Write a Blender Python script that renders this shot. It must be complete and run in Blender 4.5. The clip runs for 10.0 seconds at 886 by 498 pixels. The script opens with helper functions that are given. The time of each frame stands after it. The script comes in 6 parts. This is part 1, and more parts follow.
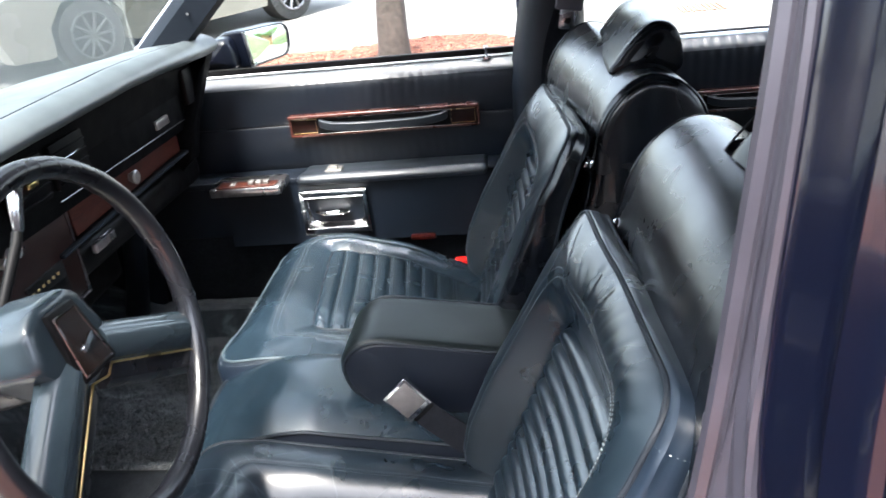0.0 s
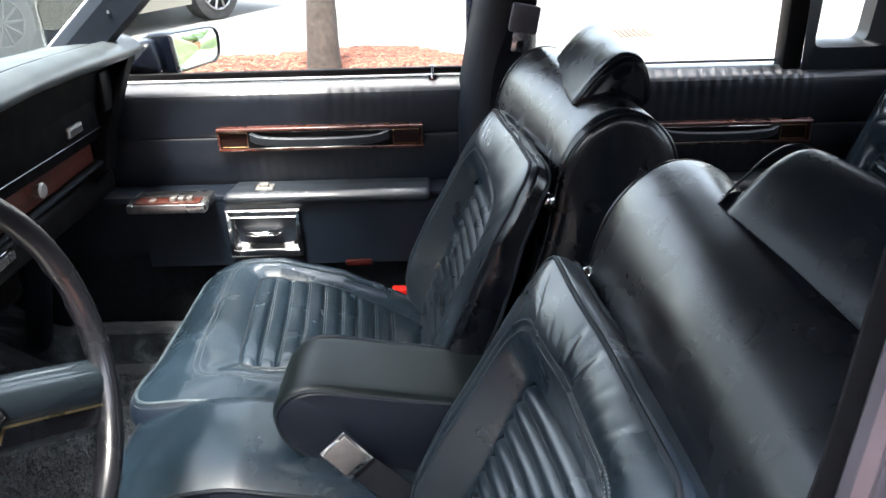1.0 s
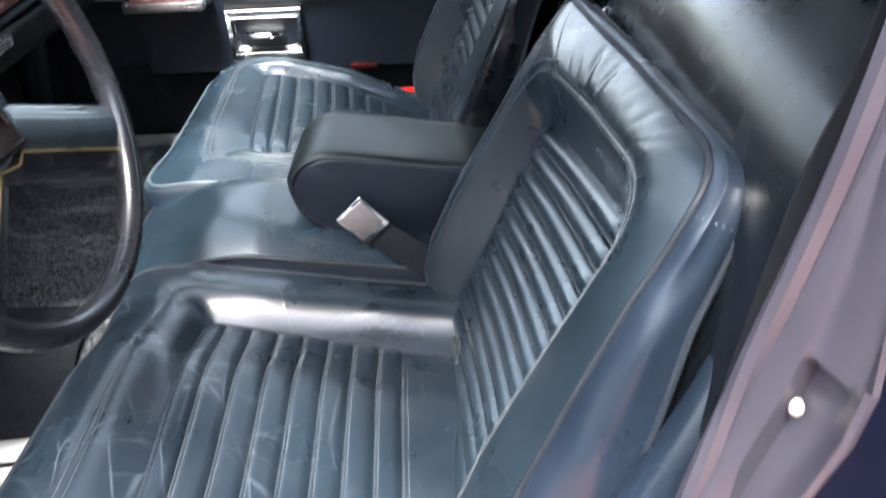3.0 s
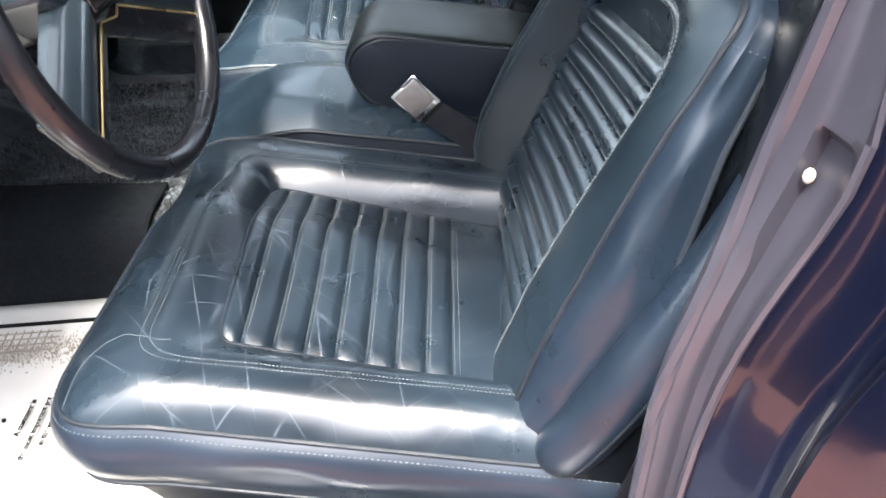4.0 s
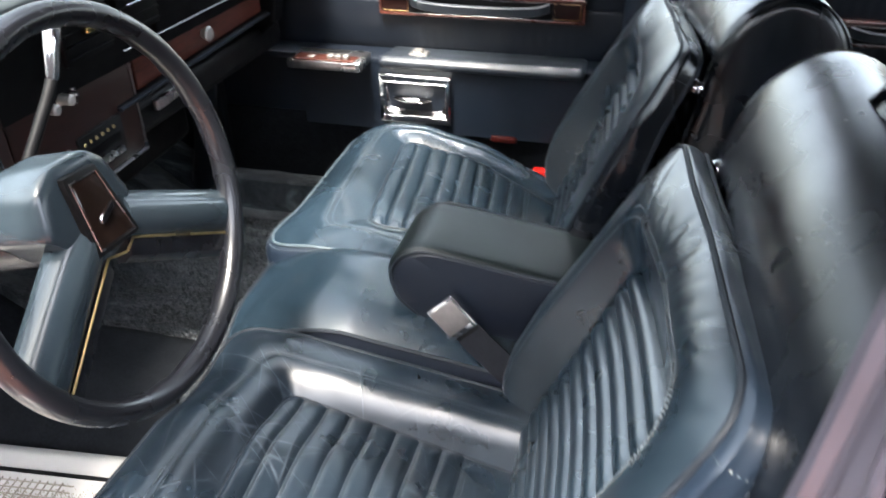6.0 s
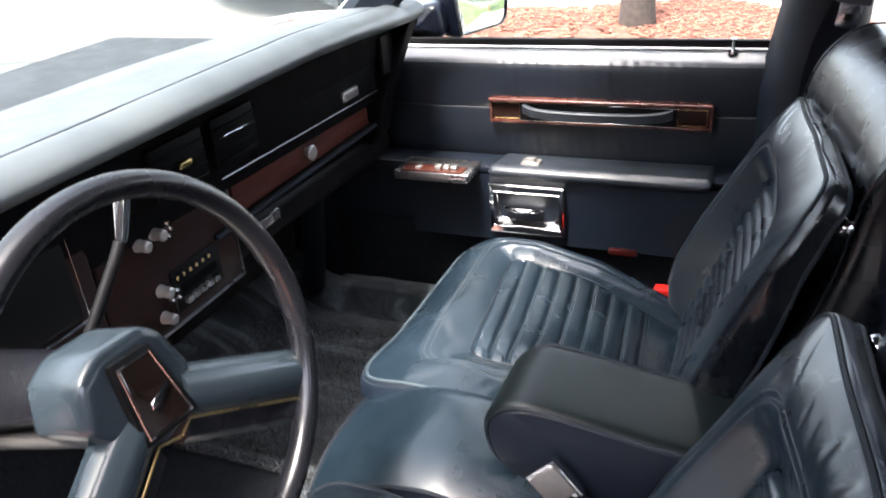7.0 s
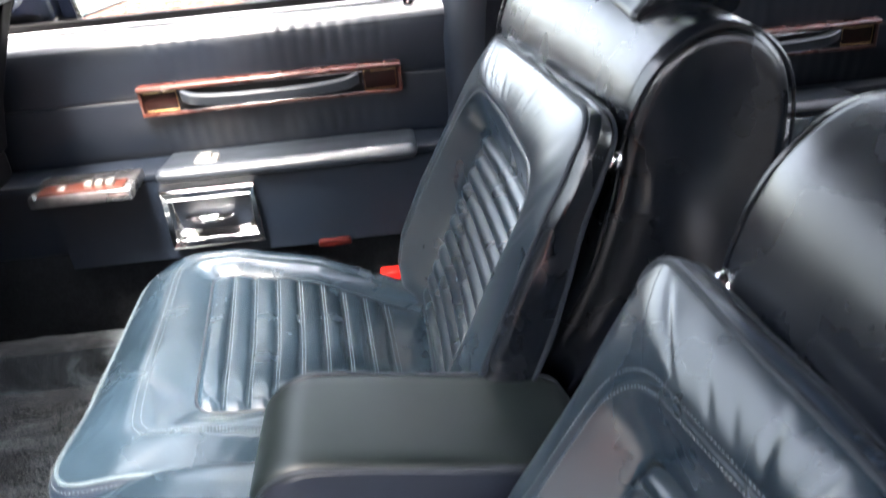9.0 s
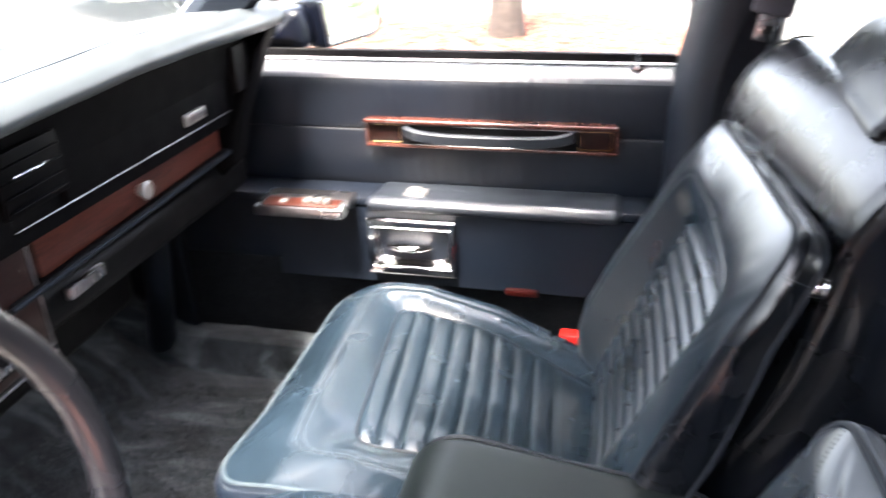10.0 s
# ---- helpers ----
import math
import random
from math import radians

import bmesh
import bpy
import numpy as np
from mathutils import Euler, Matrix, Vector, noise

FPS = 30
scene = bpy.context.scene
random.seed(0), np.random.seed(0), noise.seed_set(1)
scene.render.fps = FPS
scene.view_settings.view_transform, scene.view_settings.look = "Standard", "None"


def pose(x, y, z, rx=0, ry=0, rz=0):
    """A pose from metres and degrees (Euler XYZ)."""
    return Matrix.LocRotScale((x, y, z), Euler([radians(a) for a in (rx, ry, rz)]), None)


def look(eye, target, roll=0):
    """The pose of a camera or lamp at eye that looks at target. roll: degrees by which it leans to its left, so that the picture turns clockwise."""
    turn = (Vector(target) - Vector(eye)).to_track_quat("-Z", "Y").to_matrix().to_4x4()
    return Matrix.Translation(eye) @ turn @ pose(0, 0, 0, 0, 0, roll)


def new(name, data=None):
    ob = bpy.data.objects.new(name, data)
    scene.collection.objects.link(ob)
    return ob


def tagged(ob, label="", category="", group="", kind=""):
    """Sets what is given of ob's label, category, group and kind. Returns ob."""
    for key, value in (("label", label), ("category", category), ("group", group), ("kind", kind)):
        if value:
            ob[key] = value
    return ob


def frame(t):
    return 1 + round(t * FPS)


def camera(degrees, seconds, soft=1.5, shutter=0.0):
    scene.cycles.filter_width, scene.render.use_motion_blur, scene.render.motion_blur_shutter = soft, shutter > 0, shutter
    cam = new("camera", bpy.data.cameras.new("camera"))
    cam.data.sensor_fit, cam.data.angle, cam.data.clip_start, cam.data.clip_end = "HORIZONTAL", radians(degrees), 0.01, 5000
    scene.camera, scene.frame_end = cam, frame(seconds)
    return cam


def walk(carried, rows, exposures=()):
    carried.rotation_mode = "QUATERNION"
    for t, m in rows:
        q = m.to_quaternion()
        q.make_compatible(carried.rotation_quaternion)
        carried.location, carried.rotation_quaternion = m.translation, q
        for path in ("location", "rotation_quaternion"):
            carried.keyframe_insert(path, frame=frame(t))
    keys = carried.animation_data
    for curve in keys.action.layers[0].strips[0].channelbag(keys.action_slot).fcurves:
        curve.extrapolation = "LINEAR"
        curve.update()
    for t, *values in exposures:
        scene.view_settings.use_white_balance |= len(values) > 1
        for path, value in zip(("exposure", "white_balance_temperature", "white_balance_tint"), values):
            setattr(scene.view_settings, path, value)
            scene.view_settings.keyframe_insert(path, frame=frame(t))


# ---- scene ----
cam = camera(57.9, 10.0, shutter=0.4)
PATH = [
    (0, (0.551, -0.985, 1.334), (0.313, 0.813, 0.493), -6.3),
    (0.5, (0.513, -0.938, 1.335), (0.422, 0.876, 0.498), -3.7),
    (1, (0.502, -0.882, 1.331), (0.466, 0.936, 0.5), -1.8),
    (1.5, (0.497, -0.863, 1.318), (0.481, 0.953, 0.481), -1.3),
    (2, (0.497, -0.873, 1.298), (0.478, 0.924, 0.421), -1.4),
    (2.5, (0.495, -0.885, 1.264), (0.472, 0.859, 0.285), -2.2),
    (3, (0.482, -0.935, 1.22), (0.433, 0.713, 0.088), -3.1),
    (3.2, (0.475, -0.964, 1.216), (0.409, 0.651, 0.039), -3.4),
    (4.5, (0.465, -1.047, 1.194), (0.291, 0.487, -0.078), -4.4),
    (5, (0.475, -1.026, 1.227), (0.278, 0.527, -0.018), -4.6),
    (5.5, (0.508, -0.969, 1.267), (0.251, 0.629, 0.091), -3.3),
    (6, (0.557, -0.881, 1.308), (0.131, 0.757, 0.243), -0.9),
    (6.2, (0.556, -0.85, 1.308), (0.056, 0.789, 0.277), -0.2),
    (7.3, (0.546, -0.694, 1.346), (-0.232, 0.924, 0.464), -6.1),
    (7.5, (0.514, -0.665, 1.294), (-0.089, 1.005, 0.373), -6.2),
    (7.6, (0.480, -0.658, 1.276), (-0.029, 1.026, 0.328), -6.2),
    (8, (0.413, -0.654, 1.212), (0.095, 1.058, 0.229), -2.0),
    (8.5, (0.451, -0.616, 1.174), (0.224, 1.075, 0.13), -2.9),
    (9, (0.435, -0.552, 1.249), (0.49, 1.188, 0.265), -5.4),
    (9.5, (0.442, -0.546, 1.305), (0.421, 1.239, 0.402), -4.5),
    (10, (0.46, -0.528, 1.291), (0.016, 1.204, 0.395), -2.4),
]
EXPOSURES = [(0, 3.70, 6300, 10), (0.5, 3.66, 6400, 10), (1, 3.65, 6500, 10), (2, 3.96, 6400, 10), (2.5, 4.14, 6330, 10), (3, 4.06, 6360, 12), (4.5, 3.76, 6500, 10), (6, 3.97, 6550, 10), (7.5, 3.58, 6560, 16), (8, 4.72, 6560, 16), (9, 4.79, 6720, 14), (9.5, 4.97, 6800, 16), (10, 4.68, 6850, 17)]
walk(cam, [(t, look(eye, target, roll)) for t, eye, target, roll in PATH], EXPOSURES)

# ---- world, sun, exposure ----
world = bpy.data.worlds.new("sky")
scene.world = world
world.use_nodes = True
wn, wl = world.node_tree.nodes, world.node_tree.links
sky = wn.new("ShaderNodeTexSky")
sky.sky_type, sky.sun_disc = "NISHITA", False
sky.sun_elevation, sky.sun_rotation = radians(64), radians(200)
sky.air_density, sky.dust_density, sky.ozone_density = 1.0, 4.0, 1.0
wn["Background"].inputs["Strength"].default_value = 0.15
# thin cloud takes most of the blue out of the sky
veil = wn.new("ShaderNodeHueSaturation")
veil.inputs["Saturation"].default_value = 0.55
wl.new(sky.outputs["Color"], veil.inputs["Color"])
wl.new(veil.outputs["Color"], wn["Background"].inputs["Color"])
sun = new("sun", bpy.data.lights.new("sun", "SUN"))
sun.data.energy, sun.data.angle, sun.data.color = 1.85, radians(15), (1.0, 0.94, 0.87)
# high, from the driver's side
sun.matrix_world = look((0, 0, 0), (0.05, 0.40, -0.90))


# ---- materials ----
def nodes_of(name):
    m = bpy.data.materials.new(name)
    m.use_nodes = True
    nt = m.node_tree
    return m, nt, nt.nodes["Principled BSDF"]


def node(nt, kind, **sets):
    n = nt.nodes.new(kind)
    for key, value in sets.items():
        n.inputs[key].default_value = value
    return n


def coords(nt, scale=(1, 1, 1), rot=(0, 0, 0)):
    c = nt.nodes.new("ShaderNodeTexCoord")
    mp = nt.nodes.new("ShaderNodeMapping")
    mp.inputs["Scale"].default_value = scale
    mp.inputs["Rotation"].default_value = rot
    nt.links.new(c.outputs["Object"], mp.inputs["Vector"])
    return mp.outputs["Vector"]


def noise_tex(nt, vec, scale, detail=4.0, rough=0.55, distort=0.0):
    n = nt.nodes.new("ShaderNodeTexNoise")
    n.inputs["Scale"].default_value = scale
    n.inputs["Detail"].default_value = detail
    n.inputs["Roughness"].default_value = rough
    n.inputs["Distortion"].default_value = distort
    nt.links.new(vec, n.inputs["Vector"])
    return n.outputs["Fac"]


def ramp(nt, fac, stops):
    r = nt.nodes.new("ShaderNodeValToRGB")
    el = r.color_ramp.elements
    while len(el) < len(stops):
        el.new(0.5)
    for e, (pos, col) in zip(el, stops):
        e.position = pos
        e.color = (*col, 1) if len(col) == 3 else col
    nt.links.new(fac, r.inputs["Fac"])
    return r.outputs["Color"]


def grey(v):
    return (v, v, v)


def mixc(nt, fac, a, b, blend="MIX"):
    m = nt.nodes.new("ShaderNodeMix")
    m.data_type, m.blend_type = "RGBA", blend
    for sock, val in ((m.inputs[0], fac), (m.inputs[6], a), (m.inputs[7], b)):
        if hasattr(val, "is_linked"):
            nt.links.new(val, sock)
        elif isinstance(val, tuple):
            sock.default_value = (*val, 1)
        else:
            sock.default_value = val
    return m.outputs[2]


def maths(nt, op, a, b=0.0):
    m = nt.nodes.new("ShaderNodeMath")
    m.operation = op
    for sock, val in zip(m.inputs, (a, b)):
        if hasattr(val, "is_linked"):
            nt.links.new(val, sock)
        else:
            sock.default_value = val
    return m.outputs[0]


def bump(nt, bsdf, height, strength, dist, below=None):
    b = nt.nodes.new("ShaderNodeBump")
    b.inputs["Strength"].default_value = strength
    b.inputs["Distance"].default_value = dist
    nt.links.new(height, b.inputs["Height"])
    if below is not None:
        nt.links.new(below, b.inputs["Normal"])
    nt.links.new(b.outputs["Normal"], bsdf.inputs["Normal"])
    return b.outputs["Normal"]


def leather(name, dark, light, rough, creases=0.0, spec=0.5, lumps=0.06):
    m, nt, b = nodes_of(name)
    v = coords(nt)
    big = noise_tex(nt, v, 7.0, 4)
    col = ramp(nt, big, [(0.36, dark), (0.64, light)])
    wr = noise_tex(nt, v, 16.0, 3, 0.5, 0.6)
    if creases:
        # long, nearly straight crease marks crossing one another, in patches
        lines = None
        for rot, stretch, sd in ((0.62, (5.0, 24.0, 0.4), 0.0), (-0.55, (4.0, 21.0, 0.4), 5.0), (1.25, (3.0, 15.0, 0.4), 9.0)):
            turned = coords(nt, (1, 1, 1), (0, 0, rot))
            mp = nt.nodes.new("ShaderNodeMapping")
            mp.inputs["Scale"].default_value = stretch
            mp.inputs["Location"].default_value = (sd, sd, 0)
            nt.links.new(turned, mp.inputs["Vector"])
            vo = nt.nodes.new("ShaderNodeTexVoronoi")
            vo.feature = "DISTANCE_TO_EDGE"
            vo.inputs["Scale"].default_value = 1.0
            vo.inputs["Randomness"].default_value = 0.9
            nt.links.new(mp.outputs["Vector"], vo.inputs["Vector"])
            thin = ramp(nt, vo.outputs["Distance"], [(0.003, grey(1)), (0.017, grey(0))])
            mk = ramp(nt, noise_tex(nt, coords(nt, (1, 1, 1), (sd, 0, 0)), 10.0, 2), [(0.46, grey(0)), (0.68, grey(1))])
            one = maths(nt, "MULTIPLY", thin, mk)
            lines = one if lines is None else maths(nt, "MAXIMUM", lines, one)
        # worn most where the sitter slides in
        axes = nt.nodes.new("ShaderNodeSeparateXYZ")
        nt.links.new(v, axes.inputs[0])
        wear = ramp(nt, axes.outputs[0], [(0.30, grey(1)), (0.42, grey(0.25))])
        lm = maths(nt, "MULTIPLY", maths(nt, "MULTIPLY", lines, wear), creases)
        col = mixc(nt, lm, col, tuple(min(1, 0.03 + 2.0 * c) for c in light))
    nt.links.new(col, b.inputs["Base Color"])
    rv = ramp(nt, noise_tex(nt, v, 11.0, 4), [(0.3, grey(rough - 0.06)), (0.7, grey(rough + 0.08))])
    nt.links.new(rv, b.inputs["Roughness"])
    b.inputs["Specular IOR Level"].default_value = spec
    under = bump(nt, b, wr, lumps, 0.004)
    if creases:
        bump(nt, b, lm, 0.16 * creases, 0.0025, under)
    return m


def plain(name, color, rough, metal=0.0, grain=0.15, scale=60.0, bumpy=0.0, coat=0.0, spec=0.5):
    m, nt, b = nodes_of(name)
    v = coords(nt)
    n = noise_tex(nt, v, scale, 5)
    lo = tuple(c * (1 - grain) for c in color)
    hi = tuple(min(1, c * (1 + grain)) for c in color)
    nt.links.new(ramp(nt, n, [(0.3, lo), (0.7, hi)]), b.inputs["Base Color"])
    rr = noise_tex(nt, v, scale * 0.23, 3)
    nt.links.new(ramp(nt, rr, [(0.3, grey(max(0.02, rough * 0.8))), (0.7, grey(min(1, rough * 1.2)))]), b.inputs["Roughness"])
    b.inputs["Metallic"].default_value = metal
    b.inputs["Coat Weight"].default_value = coat
    b.inputs["Coat Roughness"].default_value = 0.05
    b.inputs["Specular IOR Level"].default_value = spec
    if bumpy:
        bump(nt, b, noise_tex(nt, v, scale * 4, 3), bumpy, 0.001)
    return m


def wood_veneer(name, dark, light, scale=(2.0, 30.0, 30.0)):
    m, nt, b = nodes_of(name)
    v = coords(nt, scale)
    g = noise_tex(nt, v, 4.0, 8, 0.65, 1.5)
    nt.links.new(ramp(nt, g, [(0.3, dark), (0.55, light), (0.75, dark)]), b.inputs["Base Color"])
    b.inputs["Roughness"].default_value = 0.36
    b.inputs["Coat Weight"].default_value = 0.12
    b.inputs["Specular IOR Level"].default_value = 0.22
    return m


def glass(name, gloss=1.0, tint=(0.93, 0.95, 0.94)):
    m, nt, b = nodes_of(name)
    out = nt.nodes["Material Output"]
    nt.nodes.remove(b)
    tr = node(nt, "ShaderNodeBsdfTransparent", Color=(*tint, 1))
    gl = node(nt, "ShaderNodeBsdfGlossy", Roughness=0.02)
    fr = node(nt, "ShaderNodeFresnel", IOR=1.45)
    mx = nt.nodes.new("ShaderNodeMixShader")
    nt.links.new(maths(nt, "MULTIPLY", fr.outputs[0], gloss), mx.inputs[0])
    nt.links.new(tr.outputs[0], mx.inputs[1])
    nt.links.new(gl.outputs[0], mx.inputs[2])
    nt.links.new(mx.outputs[0], out.inputs["Surface"])
    return m


LEATHER = leather("blue_leather", (0.0034, 0.0060, 0.0092), (0.0078, 0.0133, 0.0193), 0.30, 0.8, 0.52, 0.11)
LEATHER_BACK = leather("blue_leather_backrest", (0.0032, 0.0062, 0.0093), (0.0064, 0.0116, 0.0165), 0.295, 0.0, 0.55, 0.03)
LEATHER_BOX = leather("navy_leather_band", (0.0037, 0.0068, 0.0118), (0.0071, 0.0118, 0.0193), 0.32, 0.0, 0.42, 0.06)
LEATHER_P = leather("blue_leather_smooth", (0.0046, 0.0089, 0.0129), (0.0082, 0.0153, 0.0223), 0.225, 0.12, 0.55, 0.03)
VINYL = leather("dark_vinyl", (0.0017, 0.0024, 0.0037), (0.0030, 0.0041, 0.0059), 0.25, 0.0, 0.5, 0.02)
HEADREST_VINYL = leather("headrest_vinyl", (0.0020, 0.0030, 0.0046), (0.0034, 0.0050, 0.0074), 0.24, 0.0, 0.20, 0.02)
VINYL_SIDE = leather("blue_black_vinyl", (0.0034, 0.0052, 0.0097), (0.0050, 0.0078, 0.0134), 0.5, 0.0, 0.25)
VINYL_OLIVE = leather("worn_armrest_vinyl", (0.0020, 0.0034, 0.0036), (0.0052, 0.0078, 0.0078), 0.38, 0.0, 0.24, 0.05)
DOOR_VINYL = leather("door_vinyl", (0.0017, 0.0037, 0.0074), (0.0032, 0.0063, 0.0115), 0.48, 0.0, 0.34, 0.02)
DOOR_PAD = leather("door_pad_vinyl", (0.012, 0.0155, 0.020), (0.017, 0.021, 0.026), 0.36, 0.0, 0.5, 0.02)
PIPING = plain("piping", (0.0050, 0.0075, 0.0110), 0.58, spec=0.22)
# paler piping colour that carries the highlight on the passenger cushion's edge
PIPING_PALE = plain("pale_lit_piping", (0.030, 0.042, 0.050), 0.34)
THREAD = plain("thread", (0.062, 0.073, 0.078), 0.8)
BLACK = plain("black_plastic", (0.0016, 0.0016, 0.0019), 0.5, bumpy=0.1, spec=0.14)
DASH_BLACK = plain("dash_black", (0.0010, 0.0010, 0.0013), 0.55, bumpy=0.15, scale=90, spec=0.05)
DASH_PAD = leather("dash_pad", (0.040, 0.049, 0.053), (0.056, 0.066, 0.070), 0.42, 0.0, 0.4, 0.02)
PILLAR_TRIM = leather("pillar_trim", (0.0050, 0.0075, 0.0115), (0.0075, 0.0105, 0.0155), 0.65, 0.0, 0.12, 0.02)
PALE_METAL = plain("pale_metal", (0.34, 0.33, 0.31), 0.34, 0.8, 0.12)
CHROME = plain("chrome", (0.75, 0.76, 0.77), 0.08, 1.0, 0.03)
BRUSHED = plain("brushed_metal", (0.38, 0.38, 0.39), 0.26, 1.0, 0.25)
PLATE = plain("worn_plate", (0.20, 0.185, 0.18), 0.42, 0.75, 0.15)
# darker alloy for the parked car's front wheel, shade put into its colour
WHEEL_SHADED = plain("shaded_alloy", (0.045, 0.046, 0.048), 0.5, 0.3, 0.1)
STEEL_DARK = plain("dark_steel", (0.28, 0.27, 0.28), 0.3, 1.0, 0.1)
WOOD = wood_veneer("rosewood_veneer", (0.016, 0.0042, 0.0028), (0.046, 0.0125, 0.0075))
WOOD_DASH = wood_veneer("dash_rosewood", (0.006, 0.0016, 0.0012), (0.046, 0.0115, 0.0070), (25.0, 3.0, 30.0))
WOOD_EDGE = plain("rosewood_moulding", (0.052, 0.016, 0.011), 0.28, coat=0.4)
WOOD_DARK = wood_veneer("dark_veneer", (0.0011, 0.0006, 0.0006), (0.0110, 0.0028, 0.0019), (25.0, 3.0, 30.0))
GOLD = plain("gold_line", (0.55, 0.40, 0.18), 0.3, 1.0, 0.05)
BRONZE = plain("bronze_emblem", (0.008, 0.0048, 0.0036), 0.10, 0.0, 0.3, 20, coat=0.6)
RED = plain("red_plastic", (0.65, 0.012, 0.008), 0.25, coat=0.5)
RED_LENS = plain("red_lens", (0.020, 0.0016, 0.0012), 0.5, coat=0.0, spec=0.15)
MIRROR_PAINT = plain("navy_mirror_paint", (0.0016, 0.0026, 0.0062), 0.35, 0.0, 0.12, 12, spec=0.3)
PAINT = plain("blue_paint", (0.006, 0.010, 0.032), 0.2, 0.0, 0.12, 12, coat=1.0)
# blue paint with its sky and red-paving reflections put into a paler base
PAINT_REFLECT = plain("reflection_tinted_paint", (0.0185, 0.0180, 0.0245), 0.36, 0.0, 0.15, 30, spec=0.6)
# sky glare along the door tops, put into a paler vinyl colour
SILL_GLARE = leather("sill_glare_vinyl", (0.024, 0.029, 0.035), (0.036, 0.042, 0.049), 0.33, 0.0, 0.8, 0.02)
WALL_DARK = plain("unseen_wall_brown", (0.036, 0.032, 0.031), 0.9, 0, 0.3, 2, 0.3)
RED_PAVING = plain("red_paving", (0.18, 0.072, 0.050), 0.9, 0, 0.3, 6, 0.3)
RUBBER = plain("rubber_seal", (0.045, 0.045, 0.055), 0.5)
WEBBING = plain("belt_webbing", (0.0055, 0.006, 0.008), 0.8, 0, 0.3, 300, 0.3, spec=0.08)
HEADLINER = plain("headliner", (0.018, 0.022, 0.028), 0.9)
WHEEL_BLUE = leather("wheel_vinyl", (0.0110, 0.0168, 0.0215), (0.0175, 0.0250, 0.0305), 0.21, 0.0, 0.5, 0.02)
RIM_DARK = leather("wheel_rim", (0.0040, 0.0044, 0.0058), (0.0064, 0.0068, 0.0086), 0.27, 0.0, 0.45, 0.02)
WHITE_PAINT = plain("cream_car_paint", (0.13, 0.122, 0.10), 0.25, 0, 0.03, 4, coat=0.8)
TYRE = plain("tyre", (0.02, 0.02, 0.02), 0.8)
PAPER = plain("mat_paper", (0.42, 0.405, 0.375), 0.85, 0, 0.03, 25)
PRINT = plain("print_ink", (0.006, 0.006, 0.0065), 0.9, spec=0.1)
PRINT_PALE = plain("pale_print_ink", (0.27, 0.24, 0.20), 0.9, spec=0.1)
GLASS = glass("window_glass", 0.8)
SCREEN_GLASS = glass("windscreen_glass", 0.5, (0.66, 0.70, 0.67))
MIRROR = plain("mirror_glass", (0.8, 0.82, 0.8), 0.01, 1.0, 0.0)
CONCRETE = plain("concrete", (0.165, 0.157, 0.143), 0.9, 0, 0.12, 3, 0.3)
KERB = plain("kerb_concrete", (0.34, 0.32, 0.28), 0.9, 0, 0.15, 9, 0.3)
MULCH = plain("mulch_bed", (0.12, 0.046, 0.028), 0.9, 0, 0.5, 40, 0.8)
TAN_BARK = plain("tan_bark", (0.30, 0.17, 0.10), 0.9, 0, 0.3, 20, 0.6)
BARK = plain("bark", (0.036, 0.026, 0.021), 0.95, 0, 0.45, 30, 1.0)
LEAF = plain("leaves", (0.075, 0.16, 0.025), 0.6, 0, 0.4, 3)
GRASS = plain("grass", (0.042, 0.066, 0.012), 0.9, 0, 0.6, 3)


def rippled_paint():
    """Gloss paint over the pressed, wavy metal of the door opening."""
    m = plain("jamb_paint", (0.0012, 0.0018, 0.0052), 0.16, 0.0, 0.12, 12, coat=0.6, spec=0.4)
    nt = m.node_tree
    b = nt.nodes["Principled BSDF"]
    bump(nt, b, noise_tex(nt, coords(nt, (24, 24, 1.6)), 1.0, 1, 0.4, 0.2), 0.22, 0.008)
    for link in list(b.inputs["Normal"].links):
        nt.links.new(link.from_socket, b.inputs["Coat Normal"])
    return m


JAMB_PAINT = rippled_paint()


def chip_material():
    m, nt, b = nodes_of("mulch_chips")
    g = nt.nodes.new("ShaderNodeNewGeometry")
    nt.links.new(ramp(nt, g.outputs["Random Per Island"], [(0.0, (0.07, 0.022, 0.013)), (0.5, (0.17, 0.058, 0.034)), (1.0, (0.27, 0.13, 0.085))]), b.inputs["Base Color"])
    b.inputs["Roughness"].default_value = 0.9
    return m


def carpet_material():
    m, nt, b = nodes_of("carpet")
    v = coords(nt)
    big = noise_tex(nt, coords(nt, (5, 14, 9)), 1.0, 5, 0.65, 1.0)
    col = ramp(nt, big, [(0.38, (0.005, 0.007, 0.009)), (0.52, (0.024, 0.031, 0.036)), (0.66, (0.105, 0.124, 0.132))])
    nt.links.new(col, b.inputs["Base Color"])
    b.inputs["Roughness"].default_value = 1.0
    b.inputs["Specular IOR Level"].default_value = 0.1
    b.inputs["Sheen Weight"].default_value = 0.3
    bump(nt, b, noise_tex(nt, v, 420, 2), 0.8, 0.004)
    return m


CHIPS = chip_material()
CARPET = carpet_material()
FLOOR_CARPET = plain("dark_carpet", (0.0060, 0.0070, 0.0085), 1.0, 0, 0.4, 200, 0.6, spec=0.1)


